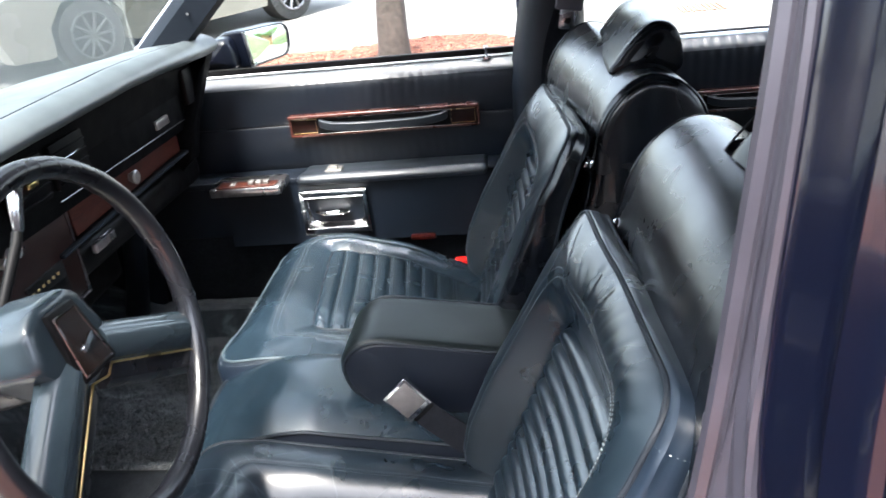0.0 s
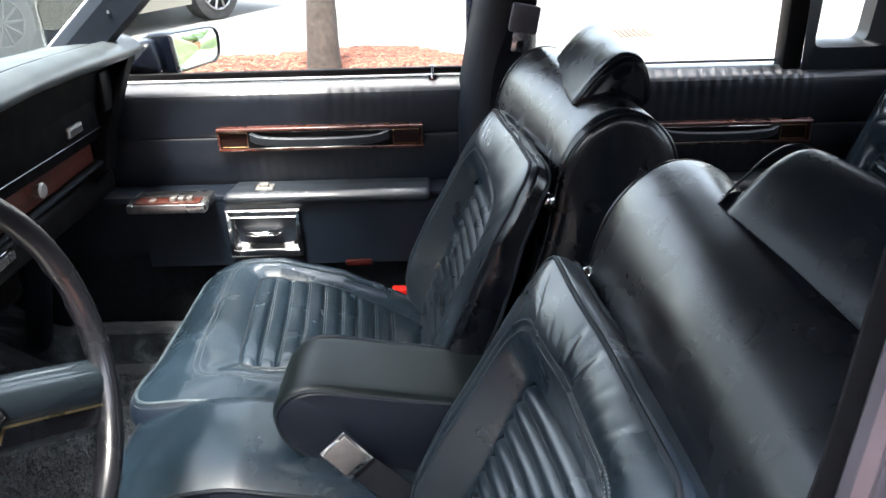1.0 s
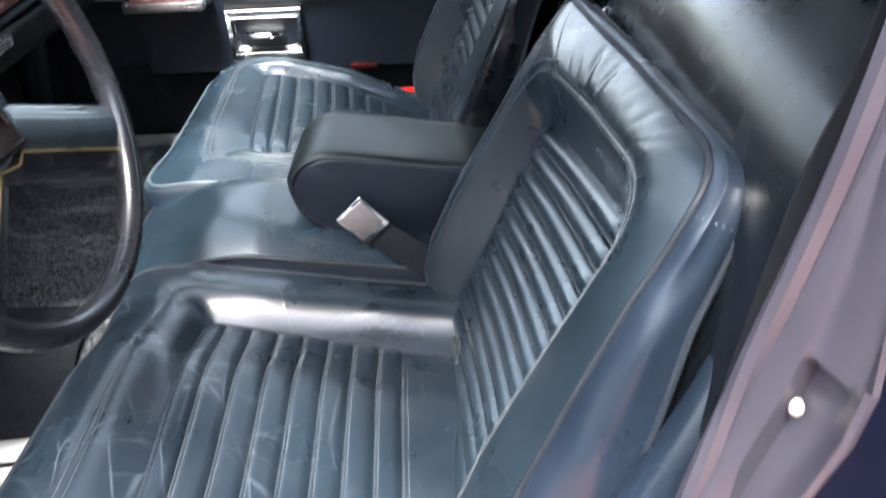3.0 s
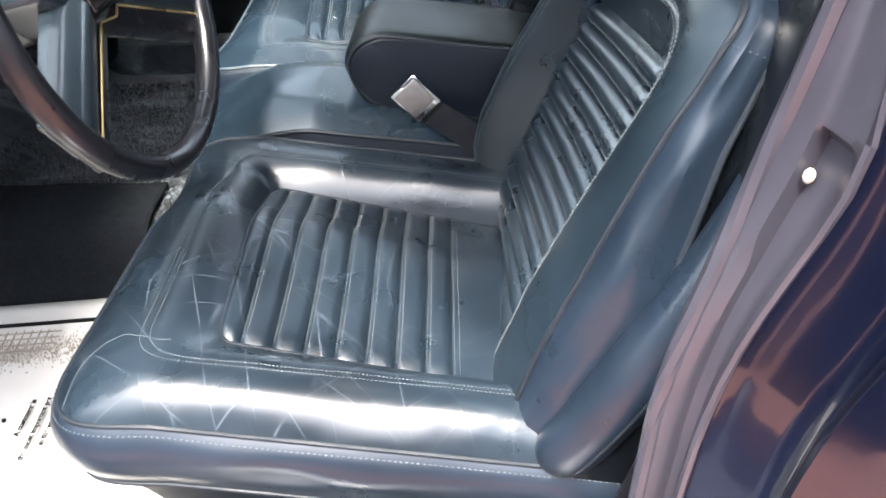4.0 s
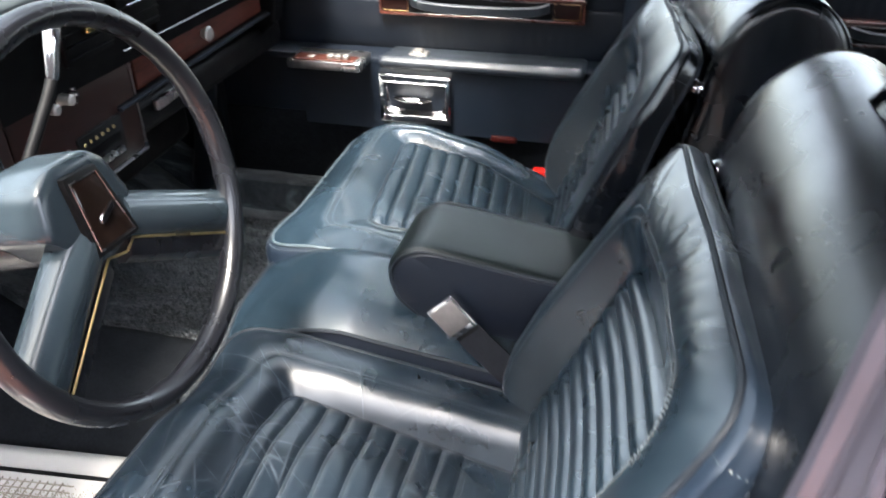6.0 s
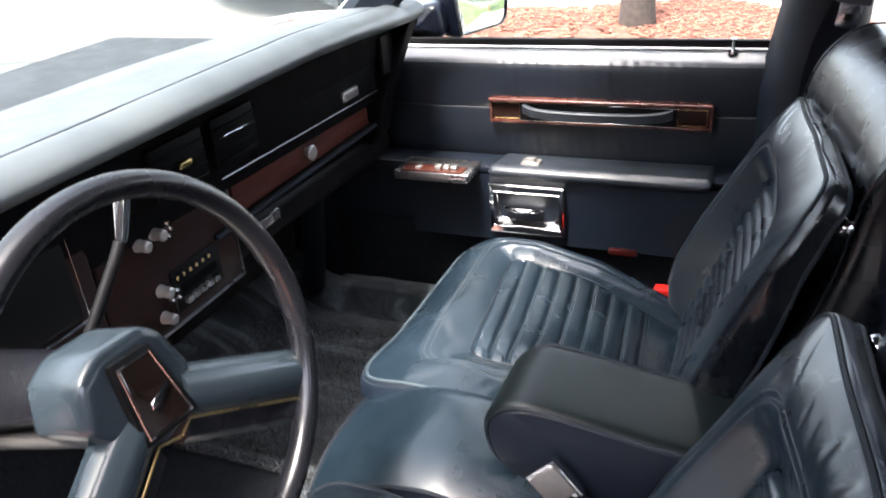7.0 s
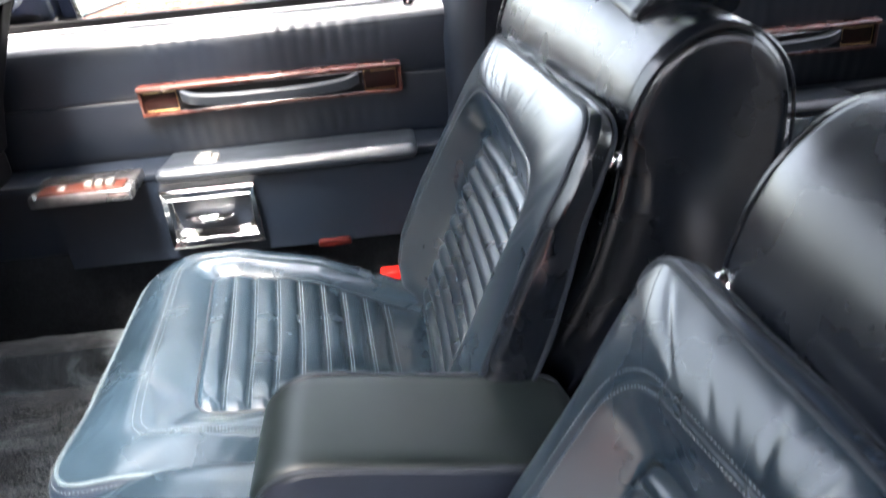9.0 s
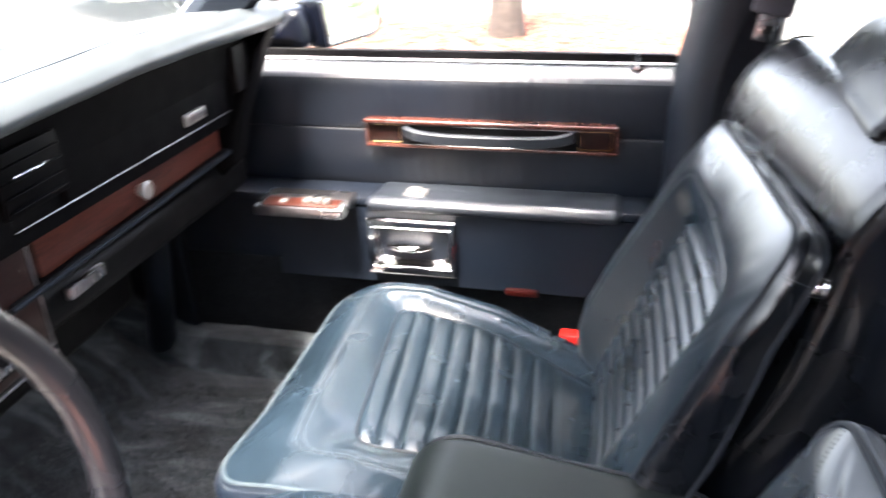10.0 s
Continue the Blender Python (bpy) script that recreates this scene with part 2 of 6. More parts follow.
# ---- building helpers ----
def part(name, bm, mat, parent=None, label="", smooth=True):
    me = bpy.data.meshes.new(name)
    bmesh.ops.recalc_face_normals(bm, faces=bm.faces)
    bm.to_mesh(me)
    bm.free()
    if smooth:
        for p in me.polygons:
            p.use_smooth = True
        me.set_sharp_from_angle(angle=radians(38))
    me.materials.append(mat)
    ob = new(name, me)
    if parent is not None:
        ob.parent = parent
    if label:
        ob["label"] = label
    return ob


def thing(name, label, category, group="", kind="", at=(0, 0, 0)):
    ob = new(name)
    ob.empty_display_size = 0.05
    return tagged(ob, label, category, group, kind)


def grid(fn, nu, nv, wrap_v=False):
    bm = bmesh.new()
    rows = [[bm.verts.new(fn(i / nu, j / nv)) for j in range(nv if wrap_v else nv + 1)] for i in range(nu + 1)]
    for i in range(nu):
        for j in range(nv):
            k = (j + 1) % nv if wrap_v else j + 1
            bm.faces.new((rows[i][j], rows[i][k], rows[i + 1][k], rows[i + 1][j]))
    return bm


def box(x0, x1, y0, y1, z0, z1, bev=0.004, seg=2, m=None, bm=None):
    own = bmesh.new()
    bmesh.ops.create_cube(own, size=1)
    bmesh.ops.transform(own, matrix=Matrix.Translation(((x0 + x1) / 2, (y0 + y1) / 2, (z0 + z1) / 2)) @ Matrix.Diagonal((x1 - x0, y1 - y0, z1 - z0, 1)), verts=own.verts)
    if bev:
        bmesh.ops.bevel(own, geom=own.edges[:], offset=bev, segments=seg, profile=0.5, affect="EDGES")
    if m is not None:
        bmesh.ops.transform(own, matrix=m, verts=own.verts)
    if bm is None:
        return own
    return merge(bm, own)


def merge(a, b):
    me = bpy.data.meshes.new("tmp")
    b.to_mesh(me)
    b.free()
    a.from_mesh(me)
    bpy.data.meshes.remove(me)
    return a


def tube(pts, r, seg=8, closed=False, bm=None, flat=1.0):
    bm = bm or bmesh.new()
    pts = [Vector(p) for p in pts]
    n = len(pts)
    rings = []
    up = Vector((0.13, 0.21, 0.97))
    for i, p in enumerate(pts):
        a = pts[(i - 1) % n] if closed or i else p
        b = pts[(i + 1) % n] if closed or i < n - 1 else p
        d = (b - a).normalized()
        side = d.cross(up)
        side = side.normalized() if side.length > 0.05 else d.cross(Vector((1, 0, 0))).normalized()
        top = side.cross(d)
        rad = r[i] if isinstance(r, (list, tuple)) else r
        rings.append([bm.verts.new(p + rad * (math.cos(q) * side + flat * math.sin(q) * top)) for q in (2 * math.pi * k / seg for k in range(seg))])
    for i in range(n if closed else n - 1):
        a, b = rings[i], rings[(i + 1) % n]
        for k in range(seg):
            bm.faces.new((a[k], a[(k + 1) % seg], b[(k + 1) % seg], b[k]))
    if not closed:
        bm.faces.new(rings[0])
        bm.faces.new(rings[-1][::-1])
    return bm


def smooth_path(pts, n=8, closed=False):
    """Catmull-Rom through the points."""
    pts = [Vector(p) for p in pts]
    out = []
    cnt = len(pts)
    for i in range(cnt if closed else cnt - 1):
        if closed:
            p0, p1, p2, p3 = (pts[(i + k) % cnt] for k in (-1, 0, 1, 2))
        else:
            p0, p1, p2, p3 = pts[max(i - 1, 0)], pts[i], pts[i + 1], pts[min(i + 2, cnt - 1)]
        for k in range(n):
            t = k / n
            out.append(0.5 * ((2 * p1) + (p2 - p0) * t + (2 * p0 - 5 * p1 + 4 * p2 - p3) * t * t + (3 * p1 - p0 - 3 * p2 + p3) * t ** 3))
    if not closed:
        out.append(pts[-1])
    return out


def rounded(corners, n_side=10, n_arc=6):
    """Corners as (a, b, radius) in order; a closed line with the same number of points for each corner and side."""
    out = []
    cnt = len(corners)
    for i, (a, b, r) in enumerate(corners):
        p = Vector((a, b))
        q = Vector(corners[i - 1][:2])
        s = Vector(corners[(i + 1) % cnt][:2])
        d1, d2 = (q - p).normalized(), (s - p).normalized()
        half = max(0.2, d1.angle(d2) / 2)
        t = min(r / math.tan(half), 0.45 * (q - p).length, 0.45 * (s - p).length)
        e1, e2 = p + d1 * t, p + d2 * t
        for k in range(n_arc + 1):
            w = k / n_arc
            out.append((1 - w) ** 2 * e1 + 2 * w * (1 - w) * p + w * w * e2)
        nr = corners[(i + 1) % cnt][2]
        np_ = Vector(corners[(i + 1) % cnt][:2])
        nn = Vector(corners[(i + 2) % cnt][:2])
        h2 = max(0.2, (p - np_).angle(nn - np_) / 2)
        t2 = min(nr / math.tan(h2), 0.45 * (p - np_).length, 0.45 * (nn - np_).length)
        e3 = np_ + (p - np_).normalized() * t2
        for k in range(1, n_side):
            out.append(e2.lerp(e3, k / n_side))
    return out


def extrude_y(profile, y0, y1, r=0.02, dome=0.0, n_r=4, ny=6, wob=0.0, shape=None):
    """A closed x-z profile drawn out along y, with ends rounded by r and domed."""
    bm = bmesh.new()
    P = [Vector(p) for p in profile]
    n = len(P)
    area = sum(P[i - 1].x * P[i].y - P[i].x * P[i - 1].y for i in range(n))
    sgn = 1 if area > 0 else -1
    nrm = []
    for i in range(n):
        d = (P[(i + 1) % n] - P[i - 1]).normalized()
        nrm.append(Vector((-d.y, d.x)) * sgn)
    seq = [(y0 + r * (1 - math.cos(q)), r * (1 - math.sin(q))) for q in (math.pi / 2 * k / n_r for k in range(n_r + 1))]
    seq += [(y0 + r + (y1 - y0 - 2 * r) * k / ny, 0.0) for k in range(1, ny)]
    seq += [(y1 - r * (1 - math.cos(q)), r * (1 - math.sin(q))) for q in (math.pi / 2 * k / n_r for k in range(n_r, -1, -1))]
    rings = []
    for y, d in seq:
        ring = []
        for p, m in zip(P, nrm):
            w = p + m * d
            k = wob * noise.noise(Vector((w.x * 6, y * 6, w.y * 6))) if wob else 0.0
            w = w - m * k
            if shape:
                w = shape(w, y)
            ring.append(bm.verts.new((w.x, y, w.y)))
        rings.append(ring)
    for a, b in zip(rings, rings[1:]):
        for i in range(n):
            bm.faces.new((a[i], a[(i + 1) % n], b[(i + 1) % n], b[i]))
    for ring, sign in ((rings[0], -1), (rings[-1], 1)):
        c = sum((v.co for v in ring), Vector()) / n
        prev = ring
        for k in (0.75, 0.45, 0.18):
            nxt = [bm.verts.new(c + (v.co - c) * k + Vector((0, sign * dome * (1 - k * k), 0))) for v in ring]
            for i in range(n):
                bm.faces.new((prev[i], prev[(i + 1) % n], nxt[(i + 1) % n], nxt[i]))
            prev = nxt
        bm.faces.new(prev)
    return bm


def loop_at(profile, y, grow=0.0):
    """The profile as a line in space at y, for piping."""
    P = [Vector(p) for p in profile]
    c = sum(P, Vector((0, 0))) / len(P)
    return [(p.x + (p - c).normalized().x * grow, y, p.y + (p - c).normalized().y * grow) for p in P]


def dashes(line, length, gap, r, bm=None, lift=(0, 0, 0)):
    """A row of short stitches along a line."""
    bm = bm or bmesh.new()
    pts = [Vector(p) + Vector(lift) for p in line]
    run = [0.0]
    for a, b in zip(pts, pts[1:]):
        run.append(run[-1] + (b - a).length)
    total, s, seg = run[-1], 0.0, 0

    def spot(d):
        i = min(max(int(np.searchsorted(run, d)) - 1, 0), len(pts) - 2)
        w = (d - run[i]) / max(1e-9, run[i + 1] - run[i])
        return pts[i].lerp(pts[i + 1], min(1, w))
    while s + length < total:
        a, b = spot(s), spot(s + length)
        d = (b - a).normalized()
        side = d.cross(Vector((0.2, 0.1, 0.97))).normalized()
        top = side.cross(d)
        m = (a + b) / 2
        va, vb = bm.verts.new(a - top * r * 0.6), bm.verts.new(b - top * r * 0.6)
        ring = [bm.verts.new(m + side * r), bm.verts.new(m + top * r), bm.verts.new(m - side * r), bm.verts.new(m - top * r)]
        for k in range(4):
            bm.faces.new((va, ring[k], ring[(k + 1) % 4]))
            bm.faces.new((vb, ring[(k + 1) % 4], ring[k]))
        s += length + gap
    return bm


def sstep(x):
    x = min(1.0, max(0.0, x))
    return x * x * (3 - 2 * x)


def fbm(x, y, z=0.0, scale=1.0):
    p = Vector((x, y, z)) * scale
    return noise.noise(p) + 0.35 * noise.noise(p * 2.1) + 0.10 * noise.noise(p * 4.3)


# ---- front seats ----
class Frame:
    """Upholstery axes: a across the pleats, y along them, h out of the surface. mirror turns the driver's side into the passenger's."""

    def __init__(self, o, a, n, mirror=1, dx=0.0, shear=0.0):
        self.shear = shear
        self.o, self.a, self.n, self.mirror, self.dx = Vector(o), Vector(a).normalized(), Vector(n).normalized(), mirror, dx

    def at(self, a, y, h):
        p = self.o + self.a * (a - self.shear * (y + 0.08)) + self.n * h
        return Vector((p.x + self.dx, self.mirror * (p.y + y), p.z))


def upholstery(thing_ob, name, fr, corners, rect, seams, base, drop, depth, mat, pleat_mat, box_depth, wrinkle=0.0, seed=0.0, plain_to=None, bulge=0.007, skirt=None, box_mat=None, slope=0.64, round_pow=3.6, tight=0.0):
    """A padded piece: border of rings from its piped edge to a pleated panel, pleats, piping, stitching and boxing."""
    O = rounded(corners, 64, 12)
    a0, a1, y0, y1, pr = rect
    I = rounded([(a0, y0, pr), (a0, y1, pr), (a1, y1, pr), (a1, y0, pr)], 64, 12)
    N = len(O)
    root = new(name)
    root.parent = thing_ob

    def height(p, s, t):
        h = base(p[0], p[1])
        reach = 0.58 - 0.6 * tight * sstep((-0.50 - p[1]) / 0.04)
        h -= drop(p[0], p[1]) * (1 - min(1.0, s / reach)) ** 2.2
        h += 0.020 * tight * noise.noise(Vector((p[0] * 7.5, p[1] * 5, seed + 5))) * sstep(s / 0.2) * sstep((0.6 - s) / 0.2)
        h -= depth(p[0], p[1]) * (max(0.0, s - slope) / (1 - slope)) ** (3.0 if tight else 2.1)
        h -= 0.0016 * math.exp(-((s - 0.58) / 0.03) ** 2)
        if wrinkle:
            k = wrinkle * sstep(s / 0.10) * sstep((0.56 - s) / 0.22)
            w1 = noise.noise(Vector((t * 66.0 + 2.0 * s, s * 0.8, seed)))
            h += k * (0.25 + 0.5 * abs(w1) - 1.1 * math.exp(-(w1 / 0.15) ** 2)) * min(1.0, max(0.15, 0.55 + 1.3 * noise.noise(Vector((p[0] * 5, p[1] * 5, seed + 3)))))
        h += 0.010 * tight * noise.noise(Vector((p[0] * 15, p[1] * 7, seed + 1))) * sstep((s - 0.45) / 0.2) * sstep((1.0 - s) / 0.15)
        h += 0.0005 * fbm(p[0], p[1], seed, 9) + 0.0022 * noise.noise(Vector((p[0] * 7, p[1] * 7, seed + 8))) * sstep(s / 0.2) * sstep((0.9 - s) / 0.3)
        return h

    S = [0, 0.03, 0.07, 0.12, 0.18, 0.25, 0.32, 0.39, 0.46, 0.52, 0.56, 0.58, 0.60, 0.65, 0.71, 0.77, 0.83, 0.89, 0.94, 0.98, 1.0]
    bm = bmesh.new()
    rings, edge, inner = [], [], []
    for s in S:
        ring = []
        for i in range(N):
            p = O[i].lerp(I[i], s)
            q = fr.at(p.x, p.y, height(p, s, i / N))
            ring.append(bm.verts.new(q))
            if s == 0:
                edge.append(q)
            if s == 1.0:
                inner.append(q)
        rings.append(ring)
    for A, B in zip(rings, rings[1:]):
        for i in range(N):
            bm.faces.new((A[i], A[(i + 1) % N], B[(i + 1) % N], B[i]))
    border = part("border", bm, mat, root, "dark blue creased leather border")
    # stitching beside the border's seam
    for s in (0.55, 0.61):
        line = [fr.at(p.x, p.y, height(p, s, i / N) + 0.0003) for i, p in ((i, O[i].lerp(I[i], s)) for i in list(range(N)) + [0])]
        part("stitching", dashes(line, 0.0032, 0.0006, 0.00055), THREAD, border, "pale stitching", False)
    if skirt:
        kc = min(range(N), key=lambda k: (O[k] - Vector(corners[0][:2])).length)
        line = []
        for j in range(41):
            k, s = (kc + round(5 * math.sin(math.pi * j / 40) ** 1.2)) % N, 0.01 + 0.72 * j / 40
            p = O[k].lerp(I[k], s)
            line.append(fr.at(p.x, p.y, height(p, s, k / N) + 0.0004))
        part("stitching", dashes(smooth_path(line[::4], 6), 0.0026, 0.0008, 0.0006), THREAD, border, "stitched corner dart", False)
    part("piping", tube(edge, 0.0027, 7, True), PIPING_PALE if mat is LEATHER_P else PIPING, root, "leather piping round the edge")
    part("inner_piping", tube(inner, 0.0022, 6, True), PIPING, root)

    # pleats
    cuts = [a0] + list(seams) + [a1]
    for k, (c0, c1) in enumerate(zip(cuts, cuts[1:])):
        flat_panel = plain_to is not None and c0 >= plain_to - 1e-6

        def pleat(u, v, c0=c0, c1=c1, flat_panel=flat_panel):
            a = c0 + (c1 - c0) * u
            over = max(0.0, pr - (a - a0), pr - (a1 - a))
            trim = pr - math.sqrt(max(0.0, pr * pr - over * over)) if over else 0.0
            y = (y0 + trim) + (y1 - y0 - 2 * trim) * v
            ends = min(1.0, min(v, 1 - v) * (y1 - y0) / 0.018)
            h = base(a, y) - depth(a, y)
            sag = 0.010 * math.sin(math.pi * v) * min(1, (a - a0) / 0.05)
            if flat_panel:
                h += 0.004 * math.sqrt(max(0, 1 - (2 * u - 1) ** 4)) * ends
            else:
                h += bulge * (1 - abs(2 * u - 1) ** round_pow) * (0.25 + 0.75 * math.sqrt(max(0, 1 - (1 - ends) ** 2)))
            if tight and not flat_panel:
                h += 0.0022 * (1 - abs(2 * u - 1) ** 6) * sstep((y - y0) / 0.016) * math.exp(-((y - y0) / 0.05) ** 2)
            h += 0.0007 * fbm(a, y, seed + 2, 14) - sag * 0.6
            return fr.at(a, y, h)
        bm = grid(pleat, 12, 34)
        part("panel" if flat_panel else "pleat", bm, pleat_mat, root, "smooth leather panel" if flat_panel else "")
        if k:
            for u in ((0.015, 0.045) if flat_panel else (0.09, 0.22)):
                line = [pleat(u, v / 40) + fr.n * 0.0005 for v in range(1, 40)]
                part("stitching", dashes(line, 0.0032, 0.0006, 0.00055), THREAD, root, "pale double stitching", False)
    # boxing round the side
    bm = bmesh.new()
    c = sum((p for p in O), Vector((0, 0))) / N
    rows, low = [], []
    for k in range(13):
        w = k / 12
        ring = []
        for i in range(N):
            out = (O[i] - c)
            nrm = Vector(((O[(i + 1) % N] - O[i - 1]).y, -(O[(i + 1) % N] - O[i - 1]).x)).normalized()
            if nrm.dot(out) < 0:
                nrm = -nrm
            fold = noise.noise(Vector((math.cos(6.283 * i / N) * 3.2, math.sin(6.283 * i / N) * 3.2, w * 2.2 + seed)))
            p = O[i] + nrm * ((0.0125 + 0.006 * fold) * math.sin(math.pi * w ** 0.75) + 0.004 * w)
            h = base(O[i].x, O[i].y) - drop(O[i].x, O[i].y) - w * box_depth + 0.0010 * fbm(p.x, p.y, w * 0.1 + seed, 10)
            q = fr.at(p.x, p.y, h)
            ring.append(bm.verts.new(q))
            if k == 12:
                low.append(q)
        rows.append(ring)
    for A, B in zip(rows, rows[1:]):
        for i in range(N):
            bm.faces.new((A[i], A[(i + 1) % N], B[(i + 1) % N], B[i]))
    puff = [v.co + Vector((0, 0, 0.001)) for v in rows[1]]
    side = part("boxing", bm, box_mat or mat, root, "leather side band")
    part("stitching", dashes(puff + puff[:1], 0.0034, 0.0018, 0.0007), THREAD, side, "pale stitching under the piping", False)
    part("lower_piping", tube(low, 0.0028, 7, True), PIPING, root)
    if skirt:
        bm = bmesh.new()
        rows = []
        mid = sum(low, Vector()) / N
        for w in (0.0, 0.3, 0.6, 1.0):
            ring = []
            for q in low:
                inward = (Vector((mid.x, mid.y, q.z)) - q).normalized()
                ring.append(bm.verts.new(q + inward * (0.002 + skirt[1] * w ** 0.7) + Vector((0, 0, -skirt[0] * w))))
            rows.append(ring)
        for A, B in zip(rows, rows[1:]):
            for i in range(N):
                bm.faces.new((A[i], A[(i + 1) % N], B[(i + 1) % N], B[i]))
        bm.faces.new(rows[-1])
        part("skirt", bm, PILLAR_TRIM, root, "navy vinyl skirt under the cushion")
    return root


def seat_cushion(seat, mirror, dx, seed, xf_out, xf_in, y_in, mat, mat2):
    turn = 0.050 if mirror > 0 else -0.095
    fr = Frame((0, 0, 0), (1, 0, 0), (0, 0, 1), mirror, dx, turn)

    def true_x(a, y):
        return a - turn * (y + 0.08)

    def base(a, y):
        a = true_x(a, y)
        if mirror < 0:
            return 0.668 - 0.016 * sstep((y + 0.25) / 0.14) - 0.27 * max(0.0, a - 0.17) * sstep((-0.2 - y) / 0.15) - 0.19 * max(0.0, a - 0.17) * (1 - sstep((-0.2 - y) / 0.15)) - 0.10 * max(0.0, 0.10 - a) - 0.20 * max(0.0, a - 0.29) * sstep((-0.40 - y) / 0.12)
        return 0.672 - 0.155 * max(0.0, a - 0.15) - 0.10 * max(0.0, 0.10 - a) - 0.025 * sstep((y + 0.31) / 0.13)

    def drop(a, y):
        w_in = sstep((y + 0.25) / 0.12)
        return 0.033 - 0.021 * w_in if mirror > 0 else 0.034 - 0.027 * w_in

    def depth(a, y):
        a = true_x(a, y)
        if mirror > 0:
            return 0.018 + 0.093 * max(0.0, min(a, 0.45) - 0.19) + 0.010 * sstep((y + 0.36) / 0.15)
        return 0.0105 + 0.009 * (1 - sstep((a - 0.19) / 0.07)) + 0.10 * max(0.0, min(a, 0.45) - 0.19) * (1 - 0.90 * sstep((y + 0.36) / 0.15)) * (0.6 + 0.4 * sstep((y + 0.52) / 0.12))
    y_o = -0.597 if mirror > 0 else -0.588
    corners = [(x + turn * (y + 0.08), y, r) for x, y, r in ((xf_out, y_o, 0.070 if mirror > 0 else 0.10), (xf_in, y_in, 0.04), (0.60, y_in, 0.03), (0.60, y_o, 0.03))]
    seams = [0.203, 0.233, 0.263, 0.293, 0.323, 0.352, 0.382, 0.410] if mirror > 0 else [0.180, 0.209, 0.241, 0.272, 0.304, 0.334, 0.364, 0.394]
    seams = [c - 0.27 * turn for c in seams]
    return upholstery(seat, "cushion", fr, corners, ((0.181 if mirror > 0 else 0.150) - 0.27 * turn, 0.585 - 0.27 * turn, -0.500 if mirror > 0 else -0.498, -0.195, 0.022), seams, base, drop, depth, mat, mat2, 0.08, 0.0012, seed, seams[-1] - 0.005, 0.0058, (0.10, 0.05), LEATHER_BOX, 0.44, 3.6, 0.30 if mirror > 0 else 0.0)


BACK_O, BACK_A, BACK_N = (0.452, 0, 0.585), (0.40, 0, 0.917), (-0.917, 0, 0.40)


def table(x, xs, ys):
    return float(np.interp(x, xs, ys))


def seat_back(seat, dx, dy, seed, mat, box_mat, wrinkle, spread, slope, band_depth):
    """Backrest pad: high rounded bolster on the side away from the doorway, flat one beside it, pleated panel between."""
    fr = Frame((BACK_O[0], dy, BACK_O[2]), BACK_A, BACK_N, 1, dx)
    O = rounded([(-0.110, -0.562, 0.045), (-0.105, -0.055, 0.05), (0.393, -0.055, 0.026), (0.440, -0.515, 0.052)], 96, 16)
    I = rounded([(-0.065 + 0.303 * slope, -0.445, 0.02), (-0.065, -0.142, 0.02), (0.280, -0.142, 0.020), (0.281 + 0.303 * slope, -0.445, 0.045)], 96, 16)
    N = len(O)
    root = new("backrest")
    root.parent = seat
    M = rounded([(-0.075 + 0.303 * slope, -0.450, 0.02), (-0.080, -0.112, 0.03), (0.341, -0.112, 0.080), (0.330 + 0.303 * slope, -0.484, 0.060)], 96, 16)

    def pt(k, s):
        """From the piped edge (0) over the sewn seam (0.5) to the pleated panel (1)."""
        return O[k].lerp(M[k], s / 0.5) if s < 0.5 else M[k].lerp(I[k], (s - 0.5) / 0.5)

    run = [0.0]
    for k in range(1, N):
        run.append(run[-1] + (O[k] - O[k - 1]).length)

    # sewn-in gathers: short creases that start at the seam and run out towards the piping
    rng = random.Random(int(seed) + 40)
    folds, q = [], 0.0
    while q < run[-1]:
        q += rng.uniform(0.020, 0.058)
        folds.append((q, rng.uniform(-0.05, 0.05), rng.uniform(0.35, 1.0), rng.uniform(0.0045, 0.0085), rng.uniform(-0.15, 0.20)))

    def panel_h(a, y):
        return -0.020 - 0.30 * max(0.0, 0.01 - a) - 0.004 * math.sin(math.pi * min(1, max(0, (-0.142 - y) / 0.30)))

    def crown(a, y):
        far = sstep((y + 0.30) / 0.16)
        hf = table(a, (-0.105, -0.05, -0.016, 0.025, 0.07, 0.15, 0.24, 0.32, 0.37, 0.40), (-0.07, -0.02, 0.012, 0.032, 0.041, 0.040, 0.031, 0.022, 0.016, 0.010))
        hn = table(a, (-0.105, -0.05, 0.0, 0.10, 0.25, 0.40, 0.45), (-0.034, -0.016, -0.006, 0.004, 0.006, 0.004, -0.004))
        return hn + (hf - hn) * far

    def rim_h(a, y):
        far = sstep((y + 0.20) / 0.10) * (1 - sstep((a - 0.30) / 0.08))
        top = sstep((a - 0.33) / 0.05)
        return crown(a, y) - 0.010 - 0.022 * far - 0.003 * top

    def height(k, s):
        p = pt(k, s)
        hr, hc, hp = rim_h(O[k].x, O[k].y), crown(*pt(k, 0.42)), panel_h(I[k].x, I[k].y)
        if s < 0.42:
            h = hr + (hc - hr) * math.sin(math.pi / 2 * s / 0.42) ** 0.8
        else:
            h = hc + (hp - hc) * sstep((s - 0.42) / 0.58) ** 1.15
        h -= 0.0022 * math.exp(-((s - 0.5) / 0.022) ** 2)
        up = sstep((p.x - 0.20) / 0.14) * sstep((0.47 - s) / 0.26) * sstep(s / 0.16)
        q = run[k]
        for q0, drift, amp, width, reach in folds:
            d = q - q0 - drift * (0.5 - s)
            if abs(d) < 0.05:
                fade = sstep((s - reach) / 0.18)
